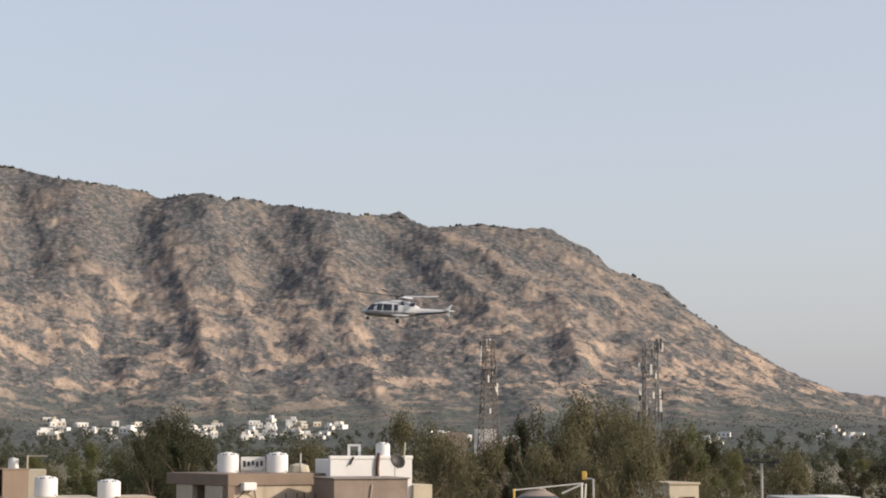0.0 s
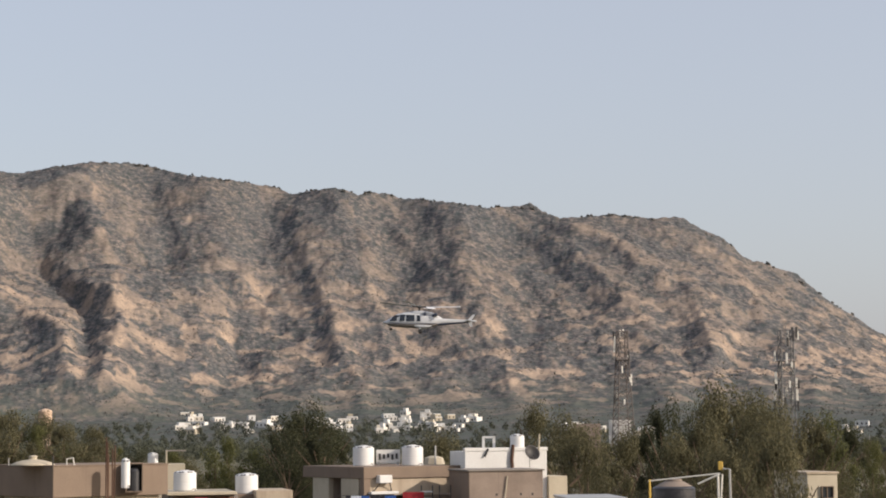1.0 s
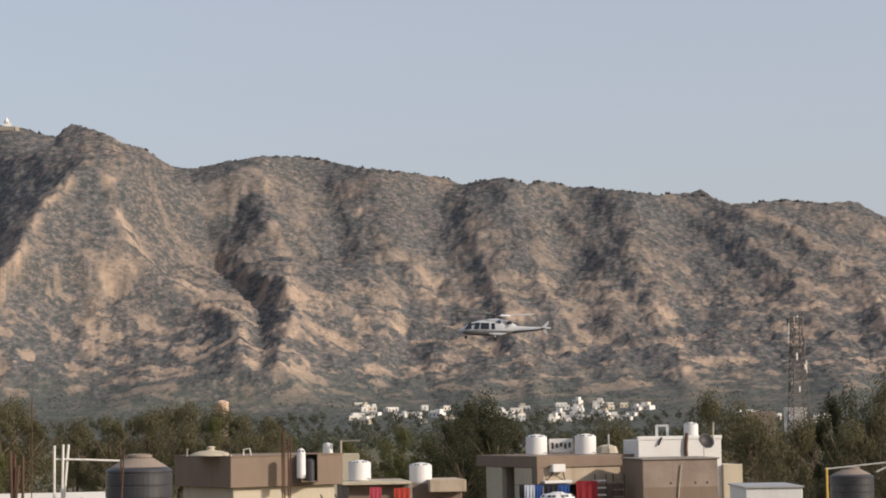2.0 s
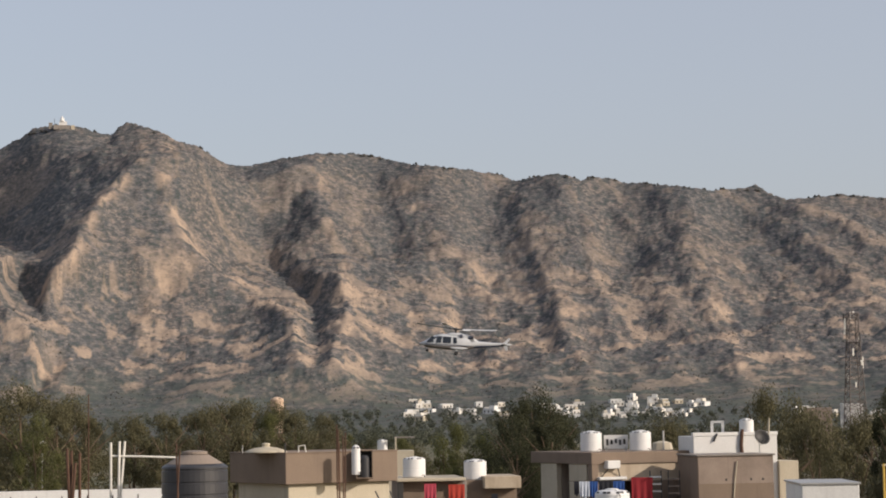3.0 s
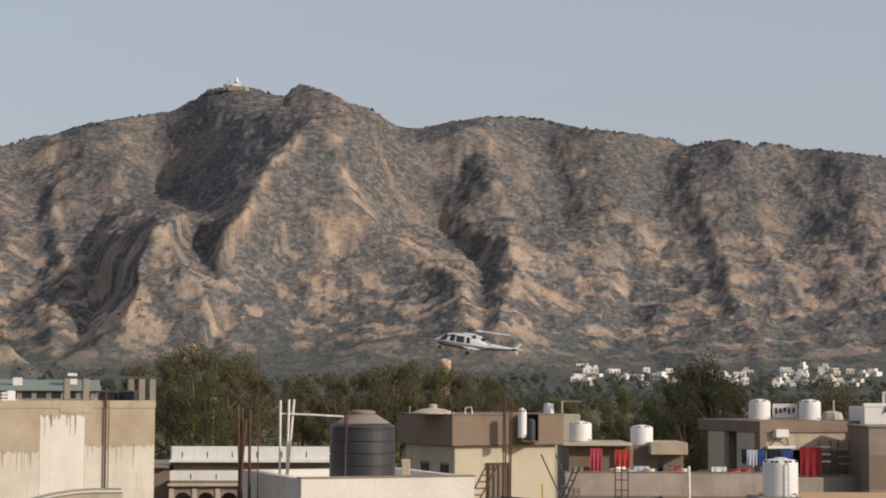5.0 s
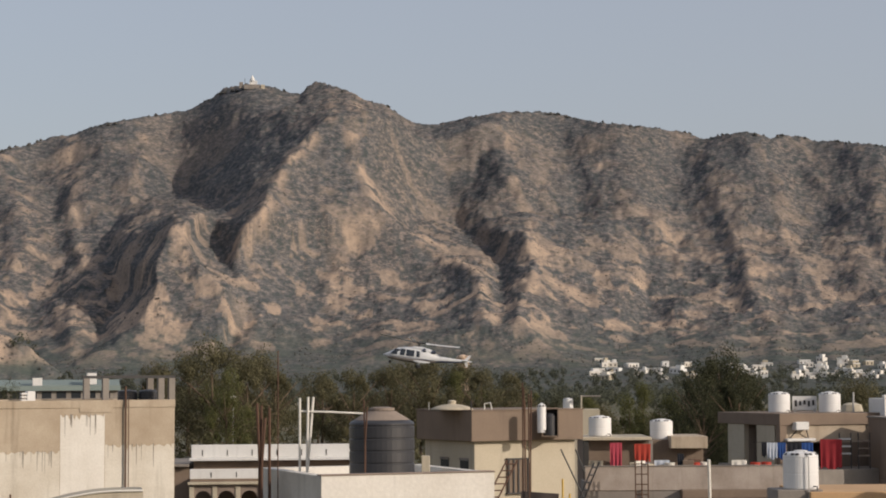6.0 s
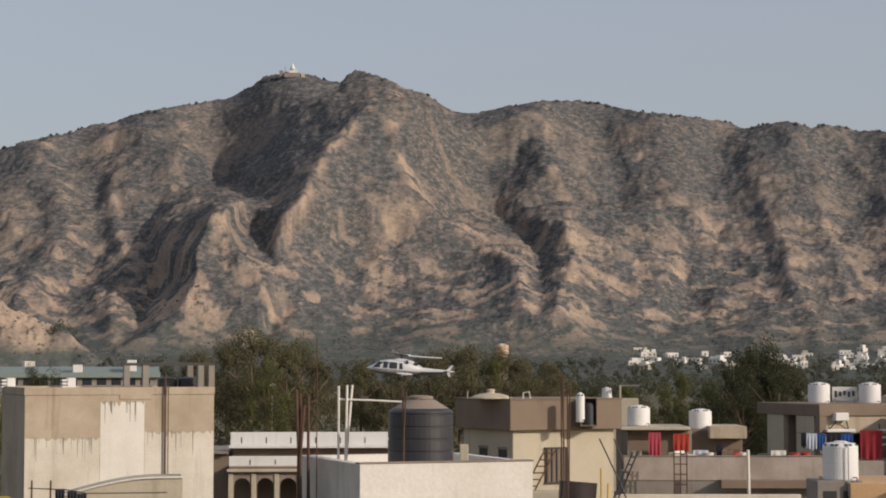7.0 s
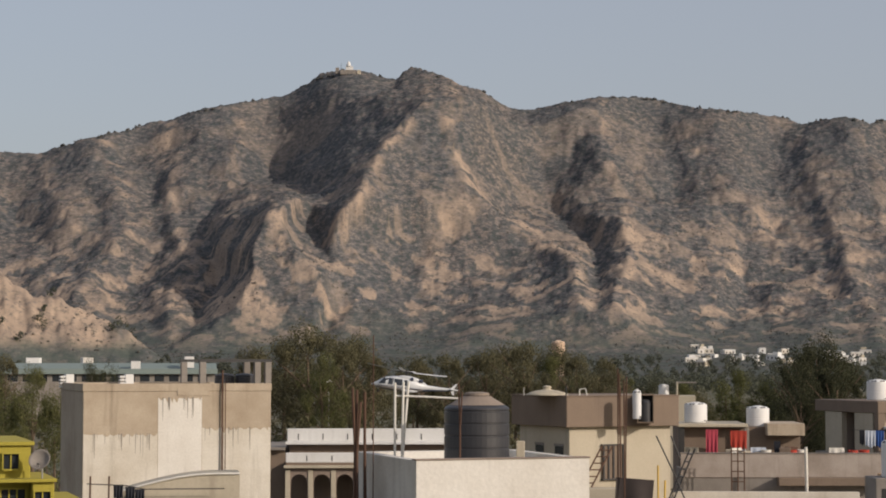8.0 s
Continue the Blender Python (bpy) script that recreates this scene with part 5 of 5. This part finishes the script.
# bearing, height angle of the top, distance, kind, spread
NAMED = [
    (-5.6, 0.86, 300, "olive", 1.0), (-6.3, 0.55, 310, "olive", 1.0), (-4.6, 0.45, 290, "olive", 1.0), (-3.8, 0.15, 295, "olive", 1.0), (-2.4, 0.0, 310, "olive", 1.0), (-1.5, 0.1, 300, "olive", 1.0),
    (-0.4, 0.2, 310, "olive", 0.9), (0.75, 0.45, 300, "olive", 1.0), (1.5, 0.15, 310, "green", 1.0), (2.3, -0.3, 320, "green", 1.0), (3.3, -0.33, 340, "olive", 1.0), (4.4, -0.45, 330, "dark", 1.0),
    (5.4, -0.6, 260, "green", 1.0), (6.6, -0.6, 230, "green", 1.0), (7.0, -0.22, 240, "green", 0.8), (7.7, -0.6, 220, "green", 1.0), (8.5, 0.0, 230, "dark", 0.9), (9.25, 0.80, 215, "dark", 0.75), (9.75, 0.25, 225, "dark", 0.9),
    (8.7, -0.5, 200, "dark", 1.0), (10.4, -0.35, 240, "dark", 1.0), (11.6, -0.45, 260, "dark", 1.0), (13.2, -0.3, 230, "olive", 1.0),
    (15.9, 0.48, 190, "olive", 0.85), (16.8, 0.05, 180, "olive", 1.0), (18.5, -0.35, 150, "olive", 0.9), (19.7, 0.56, 165, "dark", 0.8), (20.4, 0.50, 170, "dark", 0.8), (21.2, 0.78, 155, "olive", 0.9), (22.1, 0.66, 160, "olive", 0.95),
    (22.8, 0.30, 155, "olive", 0.8), (23.9, 0.05, 160, "olive", 0.85), (24.8, -0.05, 200, "dark", 0.9), (20.0, -0.5, 130, "olive", 0.9), (22.6, -0.5, 130, "olive", 0.9), (21.4, -0.8, 125, "olive", 1.0), (25.6, -0.5, 170, "green", 0.8),
    (26.6, -0.55, 190, "dark", 0.9), (27.3, -0.8, 150, "olive", 1.0), (28.0, -0.65, 170, "dark", 0.9), (28.9, -0.35, 240, "dark", 1.0), (30.2, -0.15, 230, "dark", 1.0), (31.0, -0.02, 240, "dark", 1.0), (32.2, -0.3, 230, "dark", 1.0), (33.2, -0.2, 240, "dark", 1.0),
    (-14.3, 0.10, 330, "olive", 0.9), (-13.5, -0.2, 200, "green", 0.8), (-14.6, -0.5, 160, "green", 0.9), (-13.9, -1.0, 110, "green", 0.9), (-11.8, 0.12, 340, "dark", 0.7), (-7.2, 0.3, 330, "olive", 1.0), (-15.3, 0.1, 300, "olive", 1.0), (-12.9, -1.0, 105, "green", 0.8),
    (23.0, -0.5, 102, "olive", 0.8), (22.4, 0.2, 150, "olive", 0.9), (20.9, 0.0, 140, "olive", 0.9), (19.2, 0.0, 170, "dark", 0.9), (24.4, 0.25, 190, "green", 0.8), (17.4, -0.4, 140, "olive", 0.9), (-11.4, -0.1, 200, "dark", 0.5), (9.0, 0.50, 212, "dark", 0.8), (9.5, 0.58, 216, "dark", 0.8), (9.7, -0.1, 204, "dark", 1.2), (8.8, 0.05, 208, "dark", 1.2), (1.6, 0.32, 330, "olive", 1.0), (2.3, 0.12, 300, "olive", 1.0), (0.2, 0.36, 320, "olive", 1.0), (3.1, 0.05, 350, "olive", 1.0), (-4.2, 0.6, 330, "olive", 0.8), (-5.2, 0.2, 250, "green", 0.8),
]
for k, (b, e, d, kind, spread) in enumerate(NAMED):
    spread *= 0.62 if d < 200 else 0.8
    plant(kind, k, b, d, EYE[2] + d * math.tan(radians(e)), spread, rt.uniform(0, 6.28))
for k in range(85):
    b = rt.uniform(-17, 35)
    d = rt.uniform(170, 620)
    plant(("dark", "olive", "green", "olive")[k % 4], k // 4, b, d, rt.uniform(4.0, 7.5) + d * 0.003, rt.uniform(0.9, 1.3), rt.uniform(0, 6.28))


def woods(name, count, b0, b1, d0, d1, h0, h1, mat, label, per, size):
    """Far woods and thickets, past counting."""
    rnd = random.Random(count)
    bb = [rnd.uniform(b0, b1) for _ in range(count)]
    dd = [rnd.uniform(d0, d1) for _ in range(count)]
    pts = [spot(b, d) for b, d in zip(bb, dd)]
    hh, _ = land_height(np.array([p.x for p in pts]), np.array([p.y for p in pts]))
    centres = []
    for p, g in zip(pts, hh):
        h = rnd.uniform(h0, h1)
        base = Vector((p.x, p.y, max(0.0, float(g))))
        for k in range(4):
            centres.append((base + Vector((rnd.uniform(-.35, .35) * h, rnd.uniform(-.35, .35) * h, h * (0.3 + 0.18 * k))), h * rnd.uniform(0.2, 0.34)))
    ob = new(name, leaf_mesh(name, centres, mat, rnd, per, size))
    return tagged(ob, label, "woods", kind="stuff")


woods("far_woods", 1500, -18, 36, 620, 1300, 4, 8, LEAF_FAR, "belt of green trees paled for haze on the plain below the hills", 22, 0.75)
woods("thicket", 900, -18, 36, 110, 600, 1.5, 4.5, LEAF_OLIVE, "low olive thicket between houses", 20, 0.32)


# ---- scrub on the hillside ----
def hill_scrub(count):
    rnd = np.random.RandomState(8)
    b = np.radians(rnd.uniform(-17, 32, count))
    r = rnd.uniform(1150, 2300, count)
    X, Y = r * np.sin(b), r * np.cos(b)
    H, up = land_height(X, Y)
    dens = fbm(X, Y, 34, 5, 91)
    keep = (H > 8) & (1.6 * dens + rnd.uniform(-0.35, 0.35, count) > 0.05)
    # small trees stand along the skyline
    cb = np.radians(rnd.uniform(-15, 27, 170))
    cr = crest_range(np.degrees(cb)) - 3
    cx, cy = cr * np.sin(cb), cr * np.cos(cb)
    X, Y, H = np.append(X[keep], cx), np.append(Y[keep], cy), np.append(H[keep], land_height(cx, cy)[0])
    n = len(X)
    s = rnd.uniform(0.4, 1.0, n)
    s[-170:] = rnd.uniform(1.0, 3.0, 170)
    base = np.array([(1, 0, .25), (0.3, .95, .3), (-.8, .6, .2), (-.8, -.6, .3), (.3, -.95, .2), (.45, .3, .95), (-.4, .2, 1.1), (0, -.45, .9)])
    faces = np.array([(0, 1, 5), (1, 6, 5), (1, 2, 6), (2, 3, 6), (3, 7, 6), (3, 4, 7), (4, 0, 7), (0, 5, 7), (5, 6, 7)])
    jit = rnd.uniform(0.65, 1.35, (n, 8, 3))
    V = base[None] * jit * s[:, None, None] + np.stack([X, Y, H - 0.25 * s], -1)[:, None, :]
    F = faces[None] + (np.arange(n) * 8)[:, None, None]
    me = bpy.data.meshes.new("hill_scrub")
    me.from_pydata(V.reshape(-1, 3).tolist(), [], F.reshape(-1, 3).tolist())
    me.materials.append(LEAF_SCRUB)
    return tagged(new("hill_scrub", me), "dry thorn scrub dotted over the hillside", "scrub", kind="stuff")


hill_scrub(40000)


# ---- the village at the foot of the hills ----
def ground_at(b, d):
    p = spot(b, d)
    h, _ = land_height(np.array([p.x]), np.array([p.y]))
    return max(0.0, float(h[0]))


rv = random.Random(17)
WALLS = [WHITE_WALL, WHITE_WALL, WHITEWASH, WHITEWASH, CREAM, STAINED]


def village_house(b, d, w, h, lift):
    z = ground_at(b, d)
    t = empty("village_house", site(b, d, 0, rv.uniform(-35, 35)), "small whitewashed flat-roofed village house below the hill", "house", "village houses")
    dep = w * rv.uniform(0.7, 1.1)
    z0 = z - 2
    z1 = z + h + lift
    part("wall", box(-w / 2, w / 2, 0, dep, z0, z1, 0.05), rv.choice(WALLS), t)
    if rv.random() < 0.6:
        x = rv.uniform(-w / 2, 0)
        part("roof_room", box(x, x + w * 0.45, dep * 0.3, dep * 0.9, z1, z1 + 2.3, 0.05), rv.choice(WALLS), t)
    part("parapet", box(-w / 2 - 0.1, w / 2 + 0.1, -0.1, 0.15, z1, z1 + 0.5), WHITE_WALL, t)
    n = max(1, int(w / 2.6))
    for k in range(n):
        x = -w / 2 + w * (k + 0.5) / n
        for f in range(max(1, int(h / 3.2))):
            part("window", box(x - 0.5, x + 0.5, -0.06, 0.0, z1 - 2.3 - 3.1 * f, z1 - 0.9 - 3.1 * f), DARK, t)


for lo, hi, count, d0, d1 in ((5.6, 7.7, 17, 1250, 1430), (7.9, 8.6, 6, 1260, 1390), (9.4, 10.7, 15, 1240, 1400), (11.3, 14.2, 34, 1230, 1430), (16.6, 18.2, 8, 1200, 1300), (19.0, 19.8, 5, 1150, 1250), (23.6, 25.4, 7, 1200, 1300), (26.5, 31.5, 9, 1250, 1340)):
    for _ in range(count):
        village_house(rv.uniform(lo, hi), rv.uniform(d0, d1), rv.uniform(4, 9.0), rv.uniform(2.0, 3.1), rv.uniform(-0.6, 0.6))
for b, d, w, h in ((-13.4, 620, 9, 11.5), (-12.0, 600, 7, 11.5), (31.2, 900, 8, 15)):
    village_house(b, d, w, h, 0)


# ---- the hilltop shrine ----
hs = empty("hilltop_temple", site(-4.45, float(crest_range(-4.45)) - 4, 0, 0), "small white temple with a spire on the summit", "temple")
zt = ground_at(-4.45, float(crest_range(-4.45)) - 4) + 2.8
part("plinth", box(-9, 8, -3, 6, zt - 4, zt + 1.0, 0.1), CEMENT, hs)
part("hall", box(-3, 5, -1, 5, zt + 1.0, zt + 5.2, 0.1), WHITE_WALL, hs)
part("spire", lathe([(2.6, zt + 5.2), (2.5, zt + 6.5), (1.5, zt + 9), (0.5, zt + 10.8), (0, zt + 11.4)], 10), WHITE_WALL, hs)
part("pavilion", box(-14, -10, -1, 3, zt - 3, zt + 3.6, 0.1), CEMENT, hs)
part("hut", box(9, 13, -1, 3, zt - 5, zt + 1.2, 0.1), CREAM, hs)
part("flagpole", tube([(-8, 0, zt), (-8, 0, zt + 8)], 0.25, 5), IRON, hs)
# ---- the helicopter ----
def gloss(name, colour, rough, metal=0.0):
    def build(nt, bsdf):
        f = noise_of(nt, coords(nt), 1.5, 4)
        nt.links.new(mix(nt, ramp(nt, f, [(0.4, (0, 0, 0)), (0.8, (0.2, 0.2, 0.2))]), colour, tuple(0.6 * k for k in colour)), bsdf.inputs["Base Color"])
        bsdf.inputs["Roughness"].default_value = rough
        bsdf.inputs["Metallic"].default_value = metal
        bsdf.inputs["Coat Weight"].default_value = 0.3
    return material(name, build)


HULL = gloss("white_hull_paint", (0.52, 0.53, 0.54), 0.35)
HULL_DARK = gloss("dark_stripe_and_shade_paint", (0.05, 0.06, 0.09), 0.35)
CANOPY = gloss("tinted_cabin_glass", (0.012, 0.016, 0.022), 0.08)
BLADE = gloss("blade_pale_grey", (0.62, 0.62, 0.62), 0.4)
# grey for the hull's painted underside shade, and for the tail blades
BELLY = gloss("belly_shade_blade_grey", (0.17, 0.155, 0.145), 0.45)
BLADE_DARK = gloss("blade_root_black", (0.03, 0.03, 0.03), 0.5)
RUBBER = gloss("tyre_rubber", (0.02, 0.02, 0.02), 0.8)


def oval(x, zc, hw, top, bottom, n=16, power=0.8):
    out = []
    for k in range(n):
        a = 2 * math.pi * k / n
        c, s = math.cos(a), math.sin(a)
        y = hw * math.copysign(abs(c) ** power, c)
        z = (top if s > 0 else bottom) * math.copysign(abs(s) ** power, s)
        out.append((x, y, zc + z))
    return out


heli = empty("helicopter", pose(0, 0, 0), "white twin-engine helicopter with dark windows, coming in to land", "helicopter")
hull = part("fuselage", loft([oval(-5.70, 0.0, 0.06, 0.05, 0.05), oval(-5.45, 0.02, 0.32, 0.16, 0.16), oval(-5.0, 0.05, 0.58, 0.38, 0.30), oval(-4.5, 0.08, 0.70, 0.72, 0.44), oval(-3.9, 0.10, 0.78, 1.02, 0.56),
                              oval(-3.0, 0.12, 0.82, 1.20, 0.64), oval(-1.8, 0.12, 0.82, 1.26, 0.68), oval(-0.8, 0.14, 0.80, 1.22, 0.66), oval(0.1, 0.20, 0.70, 0.95, 0.62), oval(0.8, 0.28, 0.50, 0.55, 0.52), oval(1.6, 0.32, 0.32, 0.32, 0.38),
                              oval(3.2, 0.36, 0.22, 0.22, 0.25), oval(4.6, 0.42, 0.15, 0.15, 0.16), oval(5.3, 0.44, 0.10, 0.10, 0.10), oval(5.6, 0.45, 0.03, 0.03, 0.03)]), HULL, heli, smooth=True)
part("engine_cowl", loft([oval(-2.7, 1.15, 0.35, 0.10, 0.2), oval(-1.9, 1.20, 0.55, 0.32, 0.3), oval(-0.9, 1.20, 0.60, 0.36, 0.4), oval(0.2, 1.05, 0.55, 0.30, 0.5), oval(0.9, 0.80, 0.35, 0.18, 0.4), oval(1.4, 0.65, 0.12, 0.08, 0.2)]), HULL, heli, smooth=True)
for s in (-1, 1):
    def pane(x0, x1, z0, z1, slant0=0.0, slant1=0.0, off=0.80, name="cabin_window"):
        bm = bmesh.new()
        n = 5
        loft([[(x0 + (x1 - x0) * k / n + sl, s * (off + dy - 0.05 * abs(k / n - 0.5)), z) for z, sl, dy in ((z0, slant0, 0.045), (z1, slant1, -0.085), (z1, slant1, -0.20), (z0, slant0, -0.10))] for k in range(n + 1)], bm)
        part(name, bm, CANOPY, heli)
    pane(-4.80, -3.95, 0.20, 0.90, -0.10, 0.46, 0.74, "cockpit_window")
    pane(-3.72, -3.12, 0.20, 1.00, 0.0, 0.12, 0.83, "cockpit_window")
    pane(-2.92, -1.90, 0.20, 0.98, 0.0, 0.0, 0.84)
    pane(-1.66, -1.22, 0.22, 0.94, 0.05, 0.0, 0.84)
    part("engine_intake", lathe([(0.17, 0), (0.24, 0.0), (0.25, 0.35), (0.17, 0.35), (0.17, 0.0)], 14), HULL_DARK, heli, at=pose(-0.85, s * 0.56, 1.08, 0, 75, 0))
    part("exhaust", lathe([(0.14, 0), (0.19, 0.0), (0.20, 0.55), (0.14, 0.55), (0.14, 0.0)], 14), HULL_DARK, heli, at=pose(0.25, s * 0.45, 0.98, 0, 80, 10 * s))
    part("cabin_stripe", box(-5.0, 0.6, s * 0.80 - 0.012, s * 0.80 + 0.012, -0.06, 0.02), HULL_DARK, heli)
    sp = part("sponson", loft([oval(-1.9, -0.35, 0.10, 0.08, 0.08), oval(-1.4, -0.38, 0.22, 0.16, 0.18), oval(-0.6, -0.38, 0.22, 0.16, 0.18), oval(0.2, -0.32, 0.06, 0.05, 0.05)]), HULL, heli, at=pose(0, s * 0.78, 0))
    part("strut", tube([(-1.2, 0.1 * s, -0.45), (-1.2, 0.2 * s, -0.92)], 0.06, 7), HULL, sp)
    part("main_wheel", lathe([(0.05, -0.08), (0.20, -0.08), (0.24, -0.04), (0.24, 0.04), (0.20, 0.08), (0.05, 0.08)], 16), RUBBER, sp, at=pose(-1.2, 0.25 * s, -0.95, 90, 0, 0))
    part("stabiliser", box(4.3, 4.9, min(0, s * 1.4), max(0, s * 1.4), 0.42, 0.47, 0.015), HULL, heli)
part("windscreen", loft([[(-4.75 + dx, y, 0.48 + dz) for y, dx, dz in ((-0.46, 0.12, 0), (0.46, 0.12, 0), (0.40, 0.66, 0.48), (-0.40, 0.66, 0.48))], [(-4.80 + dx, y, 0.52 + dz) for y, dx, dz in ((-0.46, 0.12, 0), (0.46, 0.12, 0), (0.40, 0.66, 0.48), (-0.40, 0.66, 0.48))]]), CANOPY, heli)
ng = part("nose_gear", tube([(-4.75, 0, -0.2), (-4.75, 0, -0.72)], 0.05, 7), HULL, heli)
part("nose_wheel", lathe([(0.04, -0.09), (0.14, -0.09), (0.18, -0.04), (0.18, 0.04), (0.14, 0.09), (0.04, 0.09)], 14), RUBBER, ng, at=pose(-4.75, 0, -0.76, 90, 0, 0))
# dark shell along the boom imitates the shadow on its underside
part("tail_boom_shade", loft([oval(0.9, 0.06, 0.42, 0.05, 0.32), oval(2.0, 0.12, 0.27, 0.04, 0.24), oval(3.6, 0.24, 0.19, 0.04, 0.17), oval(4.6, 0.34, 0.14, 0.03, 0.12)]), HULL_DARK, heli, "tail boom underside with shade painted dark")
part("tail_fin", loft([[(4.45, -0.05, 0.5), (4.95, -0.04, 0.5), (4.95, 0.04, 0.5), (4.45, 0.05, 0.5)], [(5.12, -0.03, 1.22), (5.38, -0.03, 1.22), (5.38, 0.03, 1.22), (5.12, 0.03, 1.22)]]), HULL, heli)
part("lower_fin", loft([[(4.5, -0.04, 0.35), (5.0, -0.04, 0.35), (5.0, 0.04, 0.35), (4.5, 0.04, 0.35)], [(4.85, -0.03, -0.25), (5.1, -0.03, -0.25), (5.1, 0.03, -0.25), (4.85, 0.03, -0.25)]]), HULL, heli)
# darker lower shell: shade under the hull is put into its colour
part("belly", loft([oval(-5.1, -0.12, 0.50, 0.04, 0.22), oval(-4.4, -0.12, 0.70, 0.05, 0.36), oval(-3.0, -0.14, 0.83, 0.05, 0.42), oval(-1.8, -0.14, 0.835, 0.05, 0.46), oval(-0.8, -0.12, 0.81, 0.05, 0.44), oval(0.1, -0.02, 0.71, 0.05, 0.43), oval(0.9, 0.08, 0.44, 0.04, 0.32)]), BELLY, heli, "underside with shade put in as grey-brown")
rotor = part("main_rotor", lathe([(0.30, -0.12), (0.32, 0.0), (0.22, 0.14), (0.08, 0.20), (0, 0.2)], 14), BLADE_DARK, heli, at=pose(-1.35, 0, 1.98))
part("rotor_mast", tube([(-1.35, 0, 1.4), (-1.35, 0, 1.95)], 0.12, 10), BLADE_DARK, heli)
for k in range(4):
    turn = pose(0, 0, 0.02, 0, 0, 90 * k)
    bl = part("blade", loft([[(x, -0.19, z - 0.07), (x, -0.05, z + 0.05), (x, 0.19, z + 0.07), (x, -0.05, z - 0.03)] for x, z in ((0.9, 0.03), (2.5, 0.10), (4.2, 0.20), (5.2, 0.28))]), BLADE, rotor, at=turn)
    part("blade_root", tube([(0.2, 0, 0), (0.95, 0, 0.03)], 0.08, 6), BLADE_DARK, bl)
tail_rotor = part("tail_rotor", lathe([(0.09, -0.1), (0.1, 0.1), (0, 0.12)], 10), BLADE_DARK, heli, at=pose(5.05, 0.2, 0.62, 90, 0, 0))
for k in range(2):
    part("tail_blade", box(-0.72, 0.72, -0.05, 0.05, -0.012, 0.012, 0.004), BELLY, tail_rotor, at=pose(0, 0, 0.06 * k, 0, 0, 90 * k))
# ---- what moves ----
def motions():
    # seconds, bearing, height angle, distance, nose-up tilt, heading
    way = [
        (0.0, 16.117, 3.671, 241.0, 2.2, 0.0),
        (0.2, 15.326, 3.501, 241.4, 1.8, 0.0),
        (0.5, 14.478, 3.424, 242.1, 3.6, 0.0),
        (1.0, 12.881, 3.142, 243.1, 1.7, 0.0),
        (1.5, 11.472, 2.824, 244.2, 1.4, 0.0),
        (2.8, 7.791, 2.282, 246.9, 2.9, 0.0),
        (3.0, 7.297, 2.137, 247.4, 4.0, 2.0),
        (3.5, 6.09, 1.846, 248.4, 8.0, 2.8),
        (4.0, 4.794, 1.621, 249.5, 7.4, 3.5),
        (4.5, 3.668, 1.377, 250.6, 9.1, 4.2),
        (4.7, 3.306, 1.251, 251.0, 9.0, 4.6),
        (6.0, 0.702, 0.57, 253.8, 7.4, 6.5),
        (6.5, -0.085, 0.251, 254.8, 5.4, 7.2),
        (7.0, -0.945, -0.099, 255.9, 4.9, 8.0),
        (7.5, -1.768, -0.434, 256.9, 3.5, 8.8),
        (8.0, -2.463, -0.703, 258.0, 6.9, 9.5),
    ]
    rows = []
    for t, b, e, d, tilt, turn in way:
        d *= 0.965
        p = spot(b, d)
        rows.append((t, pose(p.x, p.y, EYE[2] + d * math.tan(radians(e)) - 0.15, 0, tilt, -b + turn)))
    walk(heli, rows)
    spin = [(k / 30.0, pose(-1.35, 0, 1.98, 0, 3, 0) @ pose(0, 0, 0, 0, 0, -20 + 72.0 * k)) for k in range(241)]
    walk(rotor, spin)
    walk(tail_rotor, [(k / 30.0, pose(5.05, 0.2, 0.62, 90, 0, 0) @ pose(0, 0, 0, 0, 0, 30 + 72.0 * k)) for k in range(241)])


motions()
